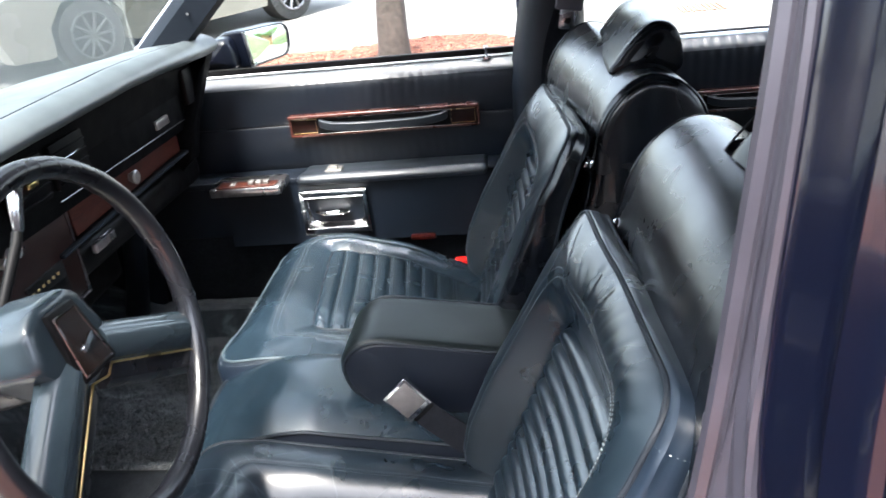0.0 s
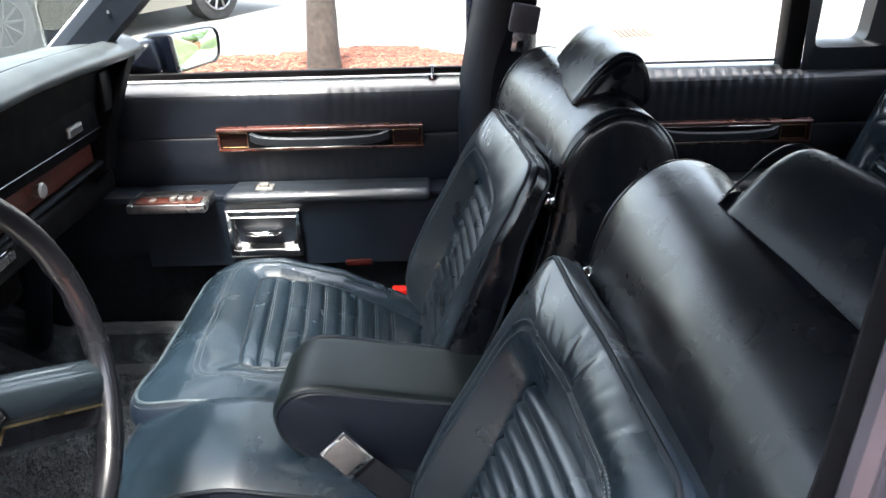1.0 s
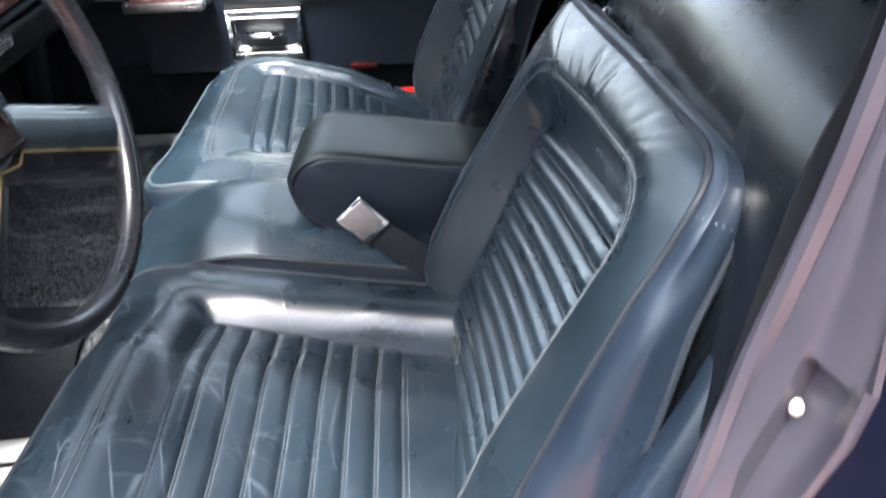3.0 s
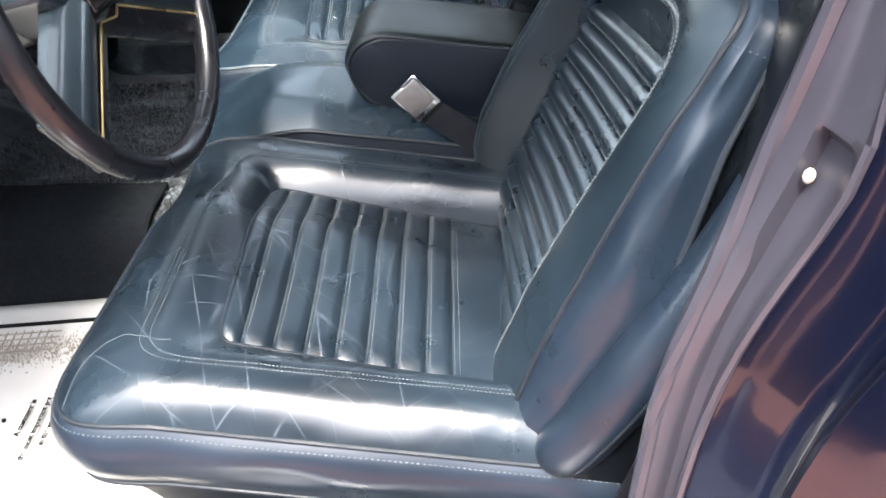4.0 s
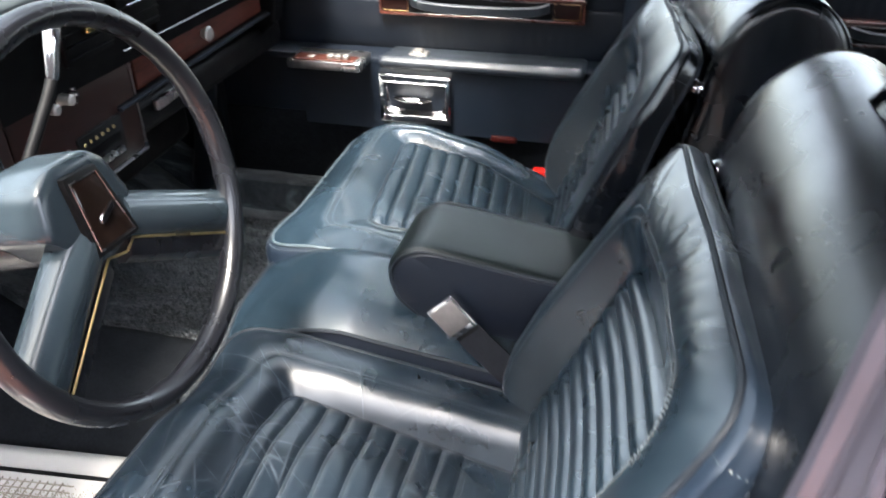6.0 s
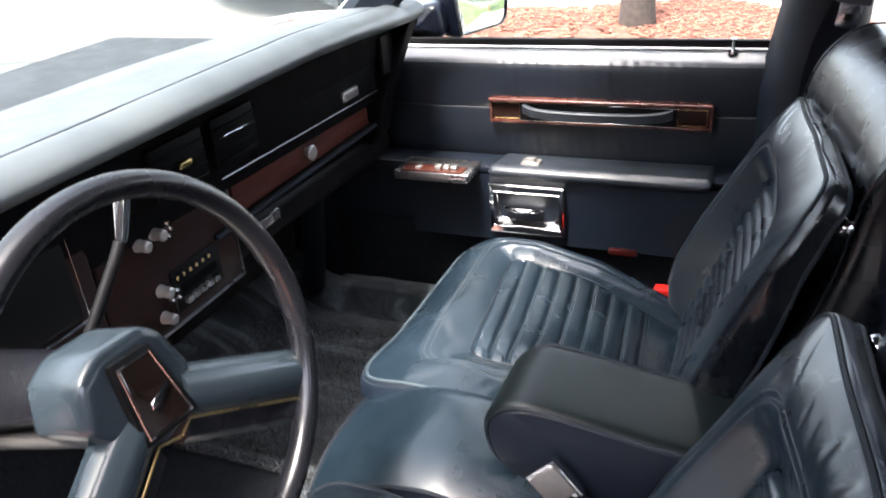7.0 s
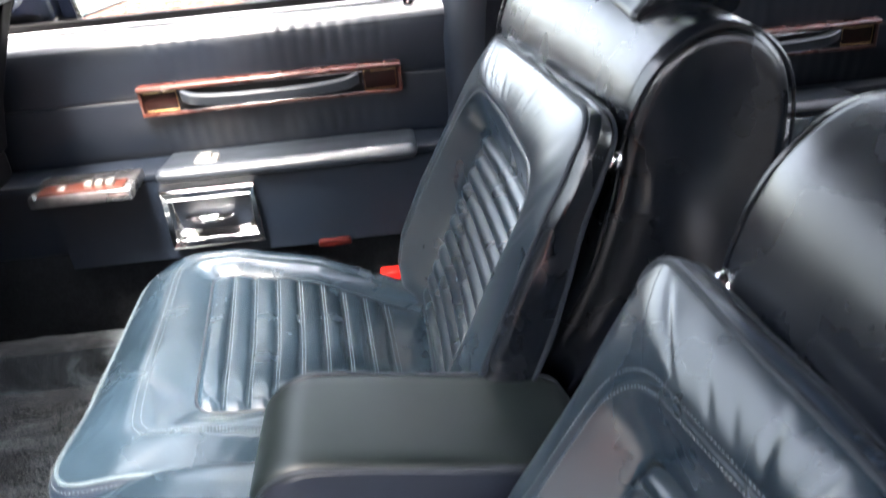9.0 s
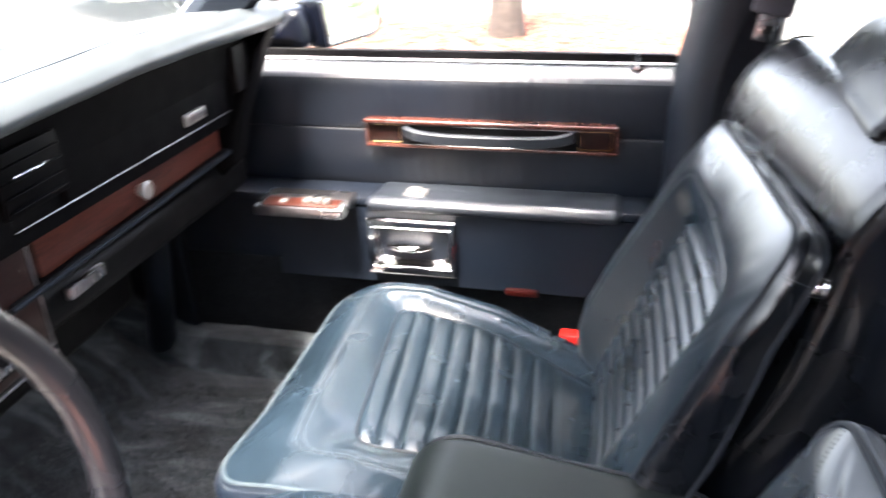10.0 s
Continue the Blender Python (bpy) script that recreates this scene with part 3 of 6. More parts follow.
                h -= wrinkle * up * amp * fade * (math.exp(-(d / width) ** 2) - 0.55 * math.exp(-((d - 2.1 * width) / (1.5 * width)) ** 2))
        h += 0.45 * wrinkle * up * noise.noise(Vector((q * 16, s * 1.2, seed)))
        soft = sstep(s / 0.15) * sstep((0.97 - s) / 0.15)
        return h + soft * 0.0016 * noise.noise(Vector((p.x * 8, p.y * 8, seed + 2)))

    S = [0, 0.02, 0.045, 0.08, 0.12, 0.16, 0.20, 0.24, 0.28, 0.32, 0.36, 0.40, 0.44, 0.465, 0.48, 0.49, 0.50, 0.51, 0.52, 0.535, 0.57, 0.62, 0.67, 0.72, 0.77, 0.82, 0.87, 0.92, 0.96, 1.0]
    bm = bmesh.new()
    rings = []
    for s in S:
        rings.append([bm.verts.new(fr.at(*pt(k, s), height(k, s))) for k in range(N)])
    for P, Q in zip(rings, rings[1:]):
        for k in range(N):
            bm.faces.new((P[k], P[(k + 1) % N], Q[(k + 1) % N], Q[k]))
    rim = [v.co.copy() for v in rings[0]]
    border = part("border", bm, mat, root, "dark blue gathered leather border")
    for s in (0.462, 0.545):
        line = [fr.at(*pt(k % N, s), height(k % N, s) + 0.0004) for k in range(N + 1)]
        part("stitching", dashes(line, 0.0034, 0.0008, 0.0007), THREAD, border, "pale stitching", False)
    # sewn dart from the far top corner to the seam
    kc = min(range(N), key=lambda k: (O[k] - Vector((0.400, -0.062))).length)
    line = [fr.at(*pt(kc, s), height(kc, s) + 0.0005) for s in [0.46 * j / 30 for j in range(31)]]
    part("stitching", dashes(line, 0.0028, 0.0012, 0.0005), PIPING, border, "dark corner dart", False)
    part("piping", tube(rim, 0.0030, 8, True), PIPING, root, "leather piping round the edge")

    # pleats, rounded ridges between sewn valleys
    cuts = [-0.066] + [0.280 - 0.0262 * k for k in range(12, 0, -1)] + [0.280]
    y_far, y_near, r = -0.142, -0.445, 0.022
    for k, (c0, c1) in enumerate(zip(cuts, cuts[1:])):
        def pleat(u, v, c0=c0, c1=c1):
            c = c0 + (c1 - c0) * u
            over = max(0.0, r - (0.280 - c))
            trim = r - math.sqrt(max(0.0, r * r - over * over)) if over else 0.0
            y = (y_far - trim) + (y_near - y_far + 1.6 * trim) * v
            a = c + slope * (y_far - y)
            ends = min(1.0, min(v, 1 - v) * 0.30 / 0.022)
            h = panel_h(a, y) - 0.0005 + 0.0105 * (1 - abs(2 * u - 1) ** 2.3) * (0.12 + 0.88 * math.sqrt(max(0, 1 - (1 - ends) ** 2)))
            h += 0.0005 * noise.noise(Vector((k * 3.1, y * 9, seed + 3)))
            return fr.at(a, y, h)
        part("pleat", grid(pleat, 14, 40), mat, root)
        if k:
            for u in (0.05, 0.15):
                line = [pleat(u, v / 44) + fr.n * 0.0004 for v in range(1, 44)]
                part("stitching", dashes(line, 0.0026, 0.0009, 0.0006), THREAD, root, "pale double stitching", False)
    # side band from the piping back to the shell
    bm = bmesh.new()
    rows = []
    for j in range(11):
        w = j / 10
        ring = []
        for k in range(N):
            d = O[(k + 1) % N] - O[k - 1]
            nrm = Vector((d.y, -d.x)).normalized()
            if nrm.dot(O[k] - Vector((0.17, -0.29))) < 0:
                nrm = -nrm
            near = sstep((-0.47 - O[k].y) / 0.05)
            fold = noise.noise(Vector((run[k] * 14, w * 2.5, seed)))
            low = 1 - sstep((O[k].x - 0.20) / 0.22)
            p = O[k] + nrm * ((0.004 + 0.007 * near) * math.sin(math.pi * w) * (1 + 0.7 * fold) + spread * near * (0.5 + 1.2 * low) * w + 0.002 * w)
            ring.append(bm.verts.new(fr.at(p.x, p.y, rim_h(O[k].x, O[k].y) - 0.001 - w * w * (0.024 + near * (band_depth + 0.022 * low)))))
        rows.append(ring)
    for P, Q in zip(rows, rows[1:]):
        for k in range(N):
            bm.faces.new((P[k], P[(k + 1) % N], Q[(k + 1) % N], Q[k]))
    low = [v.co.copy() for v in rows[-1]]
    kc = min(range(N), key=lambda k: (O[k] - Vector((0.402, -0.514))).length)
    cross = [row[kc].co + (row[kc].co - rows[0][0].co).normalized() * 0.0004 for row in rows]
    band = part("boxing", bm, box_mat, root, "leather side band")
    # a short cross seam on the near shoulder
    part("stitching", dashes(cross, 0.0034, 0.0018, 0.0007), PIPING_PALE, band, "sewn cross seam", False)
    part("lower_piping", tube(low, 0.0030, 8, True), PIPING, root)
    return root


def shell_profile(dx):
    pts = [(0.488, 0.52), (0.545, 0.66), (0.612, 0.80), (0.640, 0.90), (0.652, 0.965), (0.672, 1.015), (0.705, 1.050), (0.742, 1.062), (0.782, 1.048), (0.812, 1.005), (0.818, 0.93), (0.800, 0.80), (0.755, 0.62), (0.715, 0.50), (0.60, 0.48)]
    return [(p.x + dx, p.z) for p in smooth_path([(a, 0, b) for a, b in pts], 5, True)]


def headrest_profile(dx):
    pts = [(0.728, 1.044), (0.736, 1.062), (0.753, 1.085), (0.773, 1.106), (0.796, 1.118), (0.820, 1.111), (0.834, 1.083), (0.832, 1.045), (0.785, 1.032)]
    return [(p.x + dx, p.z) for p in smooth_path([(a, 0, b) for a, b in pts], 5, True)]


def front_seat(mirror, dx, seed, label, xf_out, xf_in, y_in, mat, mat2):
    seat = thing("front_seat", label, "car seat", "front seats")
    seat_cushion(seat, mirror, dx * 0.4, seed, xf_out, xf_in, y_in, mat, mat)
    seat_back(seat, dx, 0.0 if mirror > 0 else 0.645, seed + 5, mat2, LEATHER_BOX if mirror > 0 else VINYL, 0.0014 if mirror > 0 else 0.0009, 0.022 if mirror > 0 else 0.004, 0.22 if mirror > 0 else 0.09, 0.004 if mirror > 0 else 0.006)
    ys = (-0.598, -0.075) if mirror > 0 else (0.150, 0.628)
    prof = [(a, b - (0.0 if mirror > 0 else 0.010)) for a, b in shell_profile(0.0 if mirror > 0 else -0.012)]
    skew = 0.0 if mirror > 0 else -0.118

    def yaw(p, y):
        return Vector((p.x + skew * (y - ys[0]), p.y))

    shell = part("back_shell", extrude_y(prof, ys[0], ys[1], 0.012 if mirror > 0 else 0.022, 0.014, 8, 18, 0.002, yaw), VINYL, seat, "black vinyl back with a rounded top roll")
    for y in (ys[0] + 0.003, ys[1] - 0.003):
        part("piping", tube([(p[0] + skew * (y - ys[0]), p[1], p[2]) for p in loop_at(prof, y, -0.003)], 0.0022, 6, True), VINYL, shell)
    hp = [(a, b - (0.0 if mirror > 0 else 0.009)) for a, b in headrest_profile(0.0 if mirror > 0 else -0.055)]
    hy = (-0.505, -0.205) if mirror > 0 else (0.238, 0.520)

    def tilt(p, y):
        return Vector((p.x + (0.13 * (hy[1] - y) if mirror > 0 else 0.0), p.y))

    head = part("headrest", extrude_y(hp, hy[0], hy[1], 0.030 if mirror > 0 else 0.016, 0.010, 8, 14, 0.002, tilt), HEADREST_VINYL, seat, "black vinyl headrest pillow")
    part("piping", tube(loop_at(hp, hy[0] + 0.002 if mirror < 0 else hy[1] - 0.002, -0.004), 0.0014, 6, True), VINYL, head)
    for y in (-0.28, -0.40):
        part("headrest_post", tube([(0.79 + dx, mirror * y, 1.0), (0.80 + dx, mirror * y, 1.08)], 0.006), CHROME, seat, "chrome post")
    if mirror > 0:
        # second padded roll behind the outer side band
        fr = Frame(BACK_O, BACK_A, BACK_N, mirror, dx, 0.0)
        spine = smooth_path([fr.at(0.020, -0.580, -0.050), fr.at(0.050, -0.590, -0.058), fr.at(0.13, -0.594, -0.064), fr.at(0.22, -0.588, -0.068), fr.at(0.31, -0.572, -0.068), fr.at(0.38, -0.552, -0.062)], 8)
        n = len(spine)
        radii = [0.006 + 0.023 * min(1.0, k / n / 0.20) ** 0.5 * min(1.0, (1 - k / n) / 0.55) ** 0.6 for k in range(n)]
        roll = part("side_roll", tube(spine, radii, 18), LEATHER_BOX, seat, "second padded leather roll behind the side band")
        part("piping", tube([p + Vector((0.006, -r * 0.96, -0.002)) for p, r in zip(spine, radii)], 0.0018, 6), PIPING, roll)
    # recline release button on the inner shoulder
    bm = bmesh.new()
    bmesh.ops.create_uvsphere(bm, u_segments=14, v_segments=8, radius=0.0115)
    bmesh.ops.transform(bm, matrix=pose(*((0.648, -0.084, 0.929) if mirror > 0 else (0.628, 0.149, 0.930))), verts=bm.verts)
    part("release_button", bm, CHROME, seat, "small chrome button")
    bm = box(0.58 + dx, 0.72 + dx, mirror * -0.33 - 0.24, mirror * -0.33 + 0.24, 0.40, 0.50, 0.02)
    part("seat_base", bm, BLACK, seat, "black metal seat base")
    bm = box(0.14, 0.56, mirror * -0.34 - 0.21, mirror * -0.34 + 0.21, 0.40, 0.50, 0.01)
    part("seat_track", bm, BLACK, seat, "black seat track on the floor")
    return seat


front_seat(1, 0.0, 1.0, "creased dark blue pleated leather front seat by the open doorway", 0.040, 0.062, -0.100, LEATHER, LEATHER_BACK)
passenger_seat = front_seat(-1, -0.035, 7.0, "dark blue leather front seat with pleats, beside the far door", 0.020, 0.022, -0.100, LEATHER_P, LEATHER_BACK)


# middle cushion, sewn to the passenger's seat
def mid_cushion(u, v):
    x = 0.022 + 0.50 * u
    y = 0.098 - 0.183 * v
    z = 0.655 - 0.14 * max(0, x - 0.2) - 0.046 * (max(0, 0.165 - x) / 0.145) ** 2
    w = 0.183 * min(v, 1.0)
    z -= (0.018 + 0.012 * (1 - sstep((x - 0.08) / 0.14))) * (1 - min(1.0, (0.183 - w) / (0.065 + 0.02 * (1 - sstep((x - 0.08) / 0.14))))) ** 2 + 0.004 * (1 - min(1.0, w / 0.03)) ** 2
    return (x, y, z + 0.0015 * fbm(x, y, 4, 8))


mid = part("middle_cushion", grid(mid_cushion, 40, 26), LEATHER_P, passenger_seat, "smooth blue leather middle section")
part("piping", tube([mid_cushion(k / 30, 1.0) for k in range(31)], 0.0032, 7), PIPING, mid)
part("piping", tube([mid_cushion(0.0, k / 20) for k in range(21)], 0.0032, 7), PIPING, mid)


def mid_side(u, v):
    x, y, z = mid_cushion(u, 1.0)
    return (x, y - 0.010 * math.sin(math.pi * v), z - 0.13 * v)


part("side_band", grid(mid_side, 24, 6), VINYL_SIDE, mid)


def mid_front(u, v):
    x, y, z = mid_cushion(0.0, u)
    return (x - 0.012 * math.sin(math.pi * min(1, v * 1.3)) + 0.04 * v * v, y, z - 0.16 * v)


part("front_band", grid(mid_front, 20, 8), LEATHER_P, mid)

# centre armrest, folded down
arm = thing("centre_armrest", "folded-down centre armrest in worn dark blue-green vinyl", "armrest")
arm_prof = [(p.x, p.z) for p in smooth_path([(0.256, 0, 0.690), (0.260, 0, 0.720), (0.288, 0, 0.743), (0.33, 0, 0.746), (0.45, 0, 0.728), (0.56, 0, 0.705), (0.575, 0, 0.64), (0.54, 0, 0.610), (0.42, 0, 0.615), (0.32, 0, 0.626), (0.273, 0, 0.655)], 6, True)]
part("pad", extrude_y(arm_prof, -0.028, 0.112, 0.014, 0.0, 5, 10, 0.0012), VINYL_OLIVE, arm)


def side_face(profile, y, k=1.0):
    bm = bmesh.new()
    P = [Vector(p) for p in profile]
    c = sum(P, Vector((0, 0))) / len(P)
    prev = None
    for s, dy in ((0.93, 0.0), (0.9, -0.003), (0.6, -0.006), (0.3, -0.007)):
        ring = [bm.verts.new((c.x + (p.x - c.x) * s, y + dy, c.y + (p.y - c.y) * s)) for p in P]
        if prev:
            for i in range(len(P)):
                bm.faces.new((prev[i], prev[(i + 1) % len(P)], ring[(i + 1) % len(P)], ring[i]))
        prev = ring
    bm.faces.new(prev)
    return bm


part("side_panel", side_face(arm_prof, -0.0275), VINYL_SIDE, arm, "matt blue-black side panel")
part("piping", tube(loop_at(arm_prof, -0.0265, -0.006), 0.0028, 7, True), PIPING, arm)
part("piping", tube(loop_at(arm_prof, 0.1105, -0.006), 0.0028, 7, True), PIPING, arm)

# seat belt buckle lying against the armrest
belt = thing("seat_belt_buckle", "brushed metal lap belt buckle on dark webbing against the armrest", "seat belt")
bk_u = Vector((0.034, -0.002, -0.037)).normalized()
bk_v = Vector((-0.030, -0.004, -0.026)).normalized()
bk_n = bk_u.cross(bk_v).normalized()
if bk_n.y > 0:
    bk_n = -bk_n
bk_v = bk_n.cross(bk_u).normalized()
bkm = Matrix((( bk_u.x, bk_v.x, bk_n.x, 0.355), (bk_u.y, bk_v.y, bk_n.y, -0.058), (bk_u.z, bk_v.z, bk_n.z, 0.666), (0, 0, 0, 1)))
part("case", box(-0.029, 0.026, -0.023, 0.023, -0.010, 0.004, 0.003, 2, bkm), CHROME, belt)
part("press_plate", box(-0.024, 0.017, -0.0195, 0.0195, 0.003, 0.0070, 0.0012, 2, bkm), PLATE, belt, "brushed press plate")
part("rivet", tube([bkm @ Vector((0.018, 0.016, 0.0)), bkm @ Vector((0.018, 0.016, 0.007))], 0.003, 8), CHROME, belt)
part("sleeve", box(0.022, 0.046, -0.019, 0.019, -0.008, 0.000, 0.003, 2, bkm), BLACK, belt)


def strap(line, width, thick, across):
    bm = bmesh.new()
    rows = []
    for p, w in zip(line, across):
        p, w = Vector(p), Vector(w).normalized()
        rows.append((p, w))
    vs = []
    for i, (p, w) in enumerate(rows):
        d = (rows[min(i + 1, len(rows) - 1)][0] - rows[max(i - 1, 0)][0]).normalized()
        n = d.cross(w).normalized()
        vs.append([bm.verts.new(p + w * width / 2 * a + n * thick / 2 * b) for a, b in ((-1, -1), (1, -1), (1, 1), (-1, 1))])
    for a, b in zip(vs, vs[1:]):
        for k in range(4):
            bm.faces.new((a[k], a[(k + 1) % 4], b[(k + 1) % 4], b[k]))
    bm.faces.new(vs[0])
    bm.faces.new(vs[-1])
    return bm


line = smooth_path([bkm @ Vector((0.03, 0, -0.004)), (0.392, -0.070, 0.640), (0.425, -0.086, 0.624), (0.455, -0.095, 0.600), (0.475, -0.097, 0.55)], 6)
part("webbing", strap(line, 0.040, 0.002, [bk_v] * len(line)), WEBBING, belt)


# ---- car floor, sills and shell ----
def floor_z(x, y):
    z = 0.355
    z += 0.105 * math.exp(-(y / 0.13) ** 4) * sstep((1.3 - x) / 0.4)          # tunnel
    z += 0.75 * max(0.0, -0.42 - x) ** 1.1                                       # toe board
    z += 0.06 * sstep((abs(y) - 0.66) / 0.05)                                     # sill
    return z


def floor_pt(u, v):
    x, y = -0.75 + 2.35 * u, -0.72 + 1.48 * v
    return (x, y, floor_z(x, y) + 0.004 * fbm(x, y, 0, 12))


tagged(part("floor", grid(floor_pt, 110, 76), CARPET), "deep blue-grey pile carpet over the car floor", "car carpet", kind="structure")


def pile():
    """Short tufts standing on the carpet that shows in the front footwells."""
    rng = random.Random(5)
    bm = bmesh.new()
    for _ in range(26000):
        x, y = rng.uniform(-0.50, 0.12), rng.uniform(-0.14, 0.62)
        z = floor_z(x, y) + 0.004 * fbm(x, y, 0, 12)
        a, lean = rng.uniform(0, 6.28), rng.uniform(0.001, 0.006)
        dx, dy = math.cos(a), math.sin(a)
        w, h = 0.0014, rng.uniform(0.005, 0.010)
        p = Vector((x, y, z - 0.001))
        tip = bm.verts.new(p + Vector((dx * lean, dy * lean, h)))
        base = [bm.verts.new(p + Vector((w * math.cos(a + k), w * math.sin(a + k), 0))) for k in (0, 2.1, 4.2)]
        for k in range(3):
            bm.faces.new((base[k], base[(k + 1) % 3], tip))
    return bm


me_pile = bpy.data.meshes.new("carpet_pile")
bm = pile()
bm.to_mesh(me_pile)
bm.free()
me_pile.materials.append(CARPET)
tagged(new("carpet_pile", me_pile), "short blue-grey carpet tufts on the footwell floor", "carpet pile", kind="stuff")

body = thing("car_body", "dark blue painted car body shell with roof and pillars", "car body", kind="structure")


def lerp_tab(z, tab):
    zs = [r[0] for r in tab]
    near = [z + d * 1.3 for d in (-0.036, -0.018, 0.0, 0.018, 0.036)]
    return [float(np.mean(np.interp(near, zs, [r[k] for r in tab]))) for k in range(1, len(tab[0]))]


# driver's centre pillar: front edge F, kink line K
PF = [(0.30, 0.552, -0.705), (0.667, 0.560, -0.700), (0.82, 0.568, -0.690), (0.90, 0.594, -0.674), (0.96, 0.608, -0.666), (1.026, 0.621, -0.667), (1.07, 0.626, -0.674), (1.28, 0.650, -0.662), (1.42, 0.667, -0.630)]
PK = [(0.30, 0.575, -0.735), (0.667, 0.578, -0.728), (0.827, 0.592, -0.716), (0.90, 0.612, -0.712), (0.958, 0.632, -0.716), (1.00, 0.643, -0.720), (1.05, 0.638, -0.705), (1.11, 0.640, -0.688), (1.28, 0.656, -0.675), (1.42, 0.671, -0.642)]


def pillar_strip(cols, nz=240, z0=0.30, z1=1.41):
    def fn(u, v):
        z = z0 + (z1 - z0) * u
        pts = cols(z)
        f = v * (len(pts) - 1)
        i = min(int(f), len(pts) - 2)
        p, q = Vector(pts[i]), Vector(pts[i + 1])
        w = p.lerp(q, f - i)
        return (w.x, w.y, z)
    return grid(fn, nz, 36)


def seal_cols(z):
    (fx, fy), (kx, ky) = lerp_tab(z, PF), lerp_tab(z, PK)
    # the outer half is pressed in below a lip
    rec = 0.008 * sstep((0.990 - z) / 0.010)
    low = 0.005 * sstep((0.925 - z) / 0.03)
    mx, my = (fx + kx) / 2, (fy + ky) / 2
    return [(0.80, fy + 0.07), (fx + 0.05, fy + 0.035), (fx + 0.006, fy + 0.012), (fx, fy), (fx + 0.003, fy - 0.008), (mx - 0.003 + low, my + 0.006), (mx + rec, my + 0.003 + 0.7 * rec), (kx - 0.006 + rec, ky + 0.012 + 0.5 * rec), (kx - 0.003 + 0.5 * rec, ky + 0.005), (kx, ky)]


def jamb_cols(z):
    kx, ky = lerp_tab(z, PK)
    low = sstep((1.02 - z) / 0.10)
    w = 0.55 + 0.45 * low
    return [(kx, ky), (kx + 0.004, ky - 0.005), (kx + 0.034 * w, ky - 0.050 * w), (kx + 0.028 * w, ky - 0.060 * w), (kx + 0.046 * w, ky - 0.082 * w), (kx + 0.060 * w, ky - 0.090 * w), (kx + 0.064 * w, ky - 0.118 * w), (kx + 0.085 * w, ky - 0.132 * w), (kx + 0.086 * w, ky - 0.160 * w), (kx + 0.105 * w, ky - 0.205 * w), (kx + 0.17, ky - 0.215 * w)]


pill = part("centre_pillar", pillar_strip(seal_cols), PAINT_REFLECT, body, "blue painted pillar flange, reflected sky and paving in its colour")
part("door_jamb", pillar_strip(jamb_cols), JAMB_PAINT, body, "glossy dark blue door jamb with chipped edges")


def pillar_line(tab, z0, z1, dx=0.0, dy=0.0, n=40):
    out = []
    for k in range(n + 1):
        z = z0 + (z1 - z0) * k / n
        x, y = lerp_tab(z, tab)
        out.append((x + dx, y + dy, z))
    return out


part("door_seal", tube(pillar_line(PF, 0.32, 1.40, 0.001, 0.0), 0.0065, 8), PAINT_REFLECT, pill, "painted flange edge")
part("seam_sealer", tube(pillar_line(PK, 0.32, 1.40, -0.001, 0.0), 0.003, 6), PAINT_REFLECT, pill)
bm = bmesh.new()
bmesh.ops.create_uvsphere(bm, u_segments=16, v_segments=10, radius=0.0041)
bmesh.ops.transform(bm, matrix=pose(0.624, -0.688, 0.960) @ Matrix.Diagonal((0.8, 0.75, 1.1, 1)), verts=bm.verts)
part("bump_stop", bm, plain("white_rubber", (0.26, 0.235, 0.19), 0.5), body, "pale round bump stop")
chips = bmesh.new()
rng = random.Random(11)
for k in range(24):
    z = 0.70 + 0.34 * k / 23 + rng.uniform(-0.012, 0.012)
    kx, ky = lerp_tab(z, PK)
    d = rng.uniform(0.001, 0.012)
    q = bmesh.new()
    bmesh.ops.create_icosphere(q, subdivisions=1, radius=rng.uniform(0.0006, 0.0014))
    bmesh.ops.transform(q, matrix=pose(kx + 0.004 + d * 0.6, ky - d, z) @ Matrix.Diagonal((1, 1, 1.8, 1)), verts=q.verts)
    merge(chips, q)
part("paint_chips", chips, plain("primer", (0.30, 0.26, 0.23), 0.8), body, "pale paint chips along the jamb edge")
# striker and its plate
part("striker", tube([(0.592, -0.80, 0.64), (0.575, -0.80, 0.64), (0.560, -0.80, 0.64)], 0.009, 12), STEEL_DARK, body, "steel door striker")
part("striker_plate", box(0.594, 0.602, -0.825, -0.775, 0.61, 0.67, 0.003), BRUSHED, body)

# sills, outer side, roof, headliner
part("sill", box(-0.75, 0.60, -0.90, -0.70, 0.22, 0.385, 0.02, 3), PAINT, body, "painted door sill")
part("outer_side", box(0.72, 2.3, -0.965, -0.90, 0.25, 0.94, 0.03, 3), PAINT, body, "painted rear flank")


def roof_pt(u, v):
    x, y = 0.16 + 1.45 * u, -0.66 + 1.32 * v
    k = (2 * v - 1)
    return (x, y, 1.475 - 0.055 * k ** 4 - 0.03 * (2 * u - 1) ** 4)


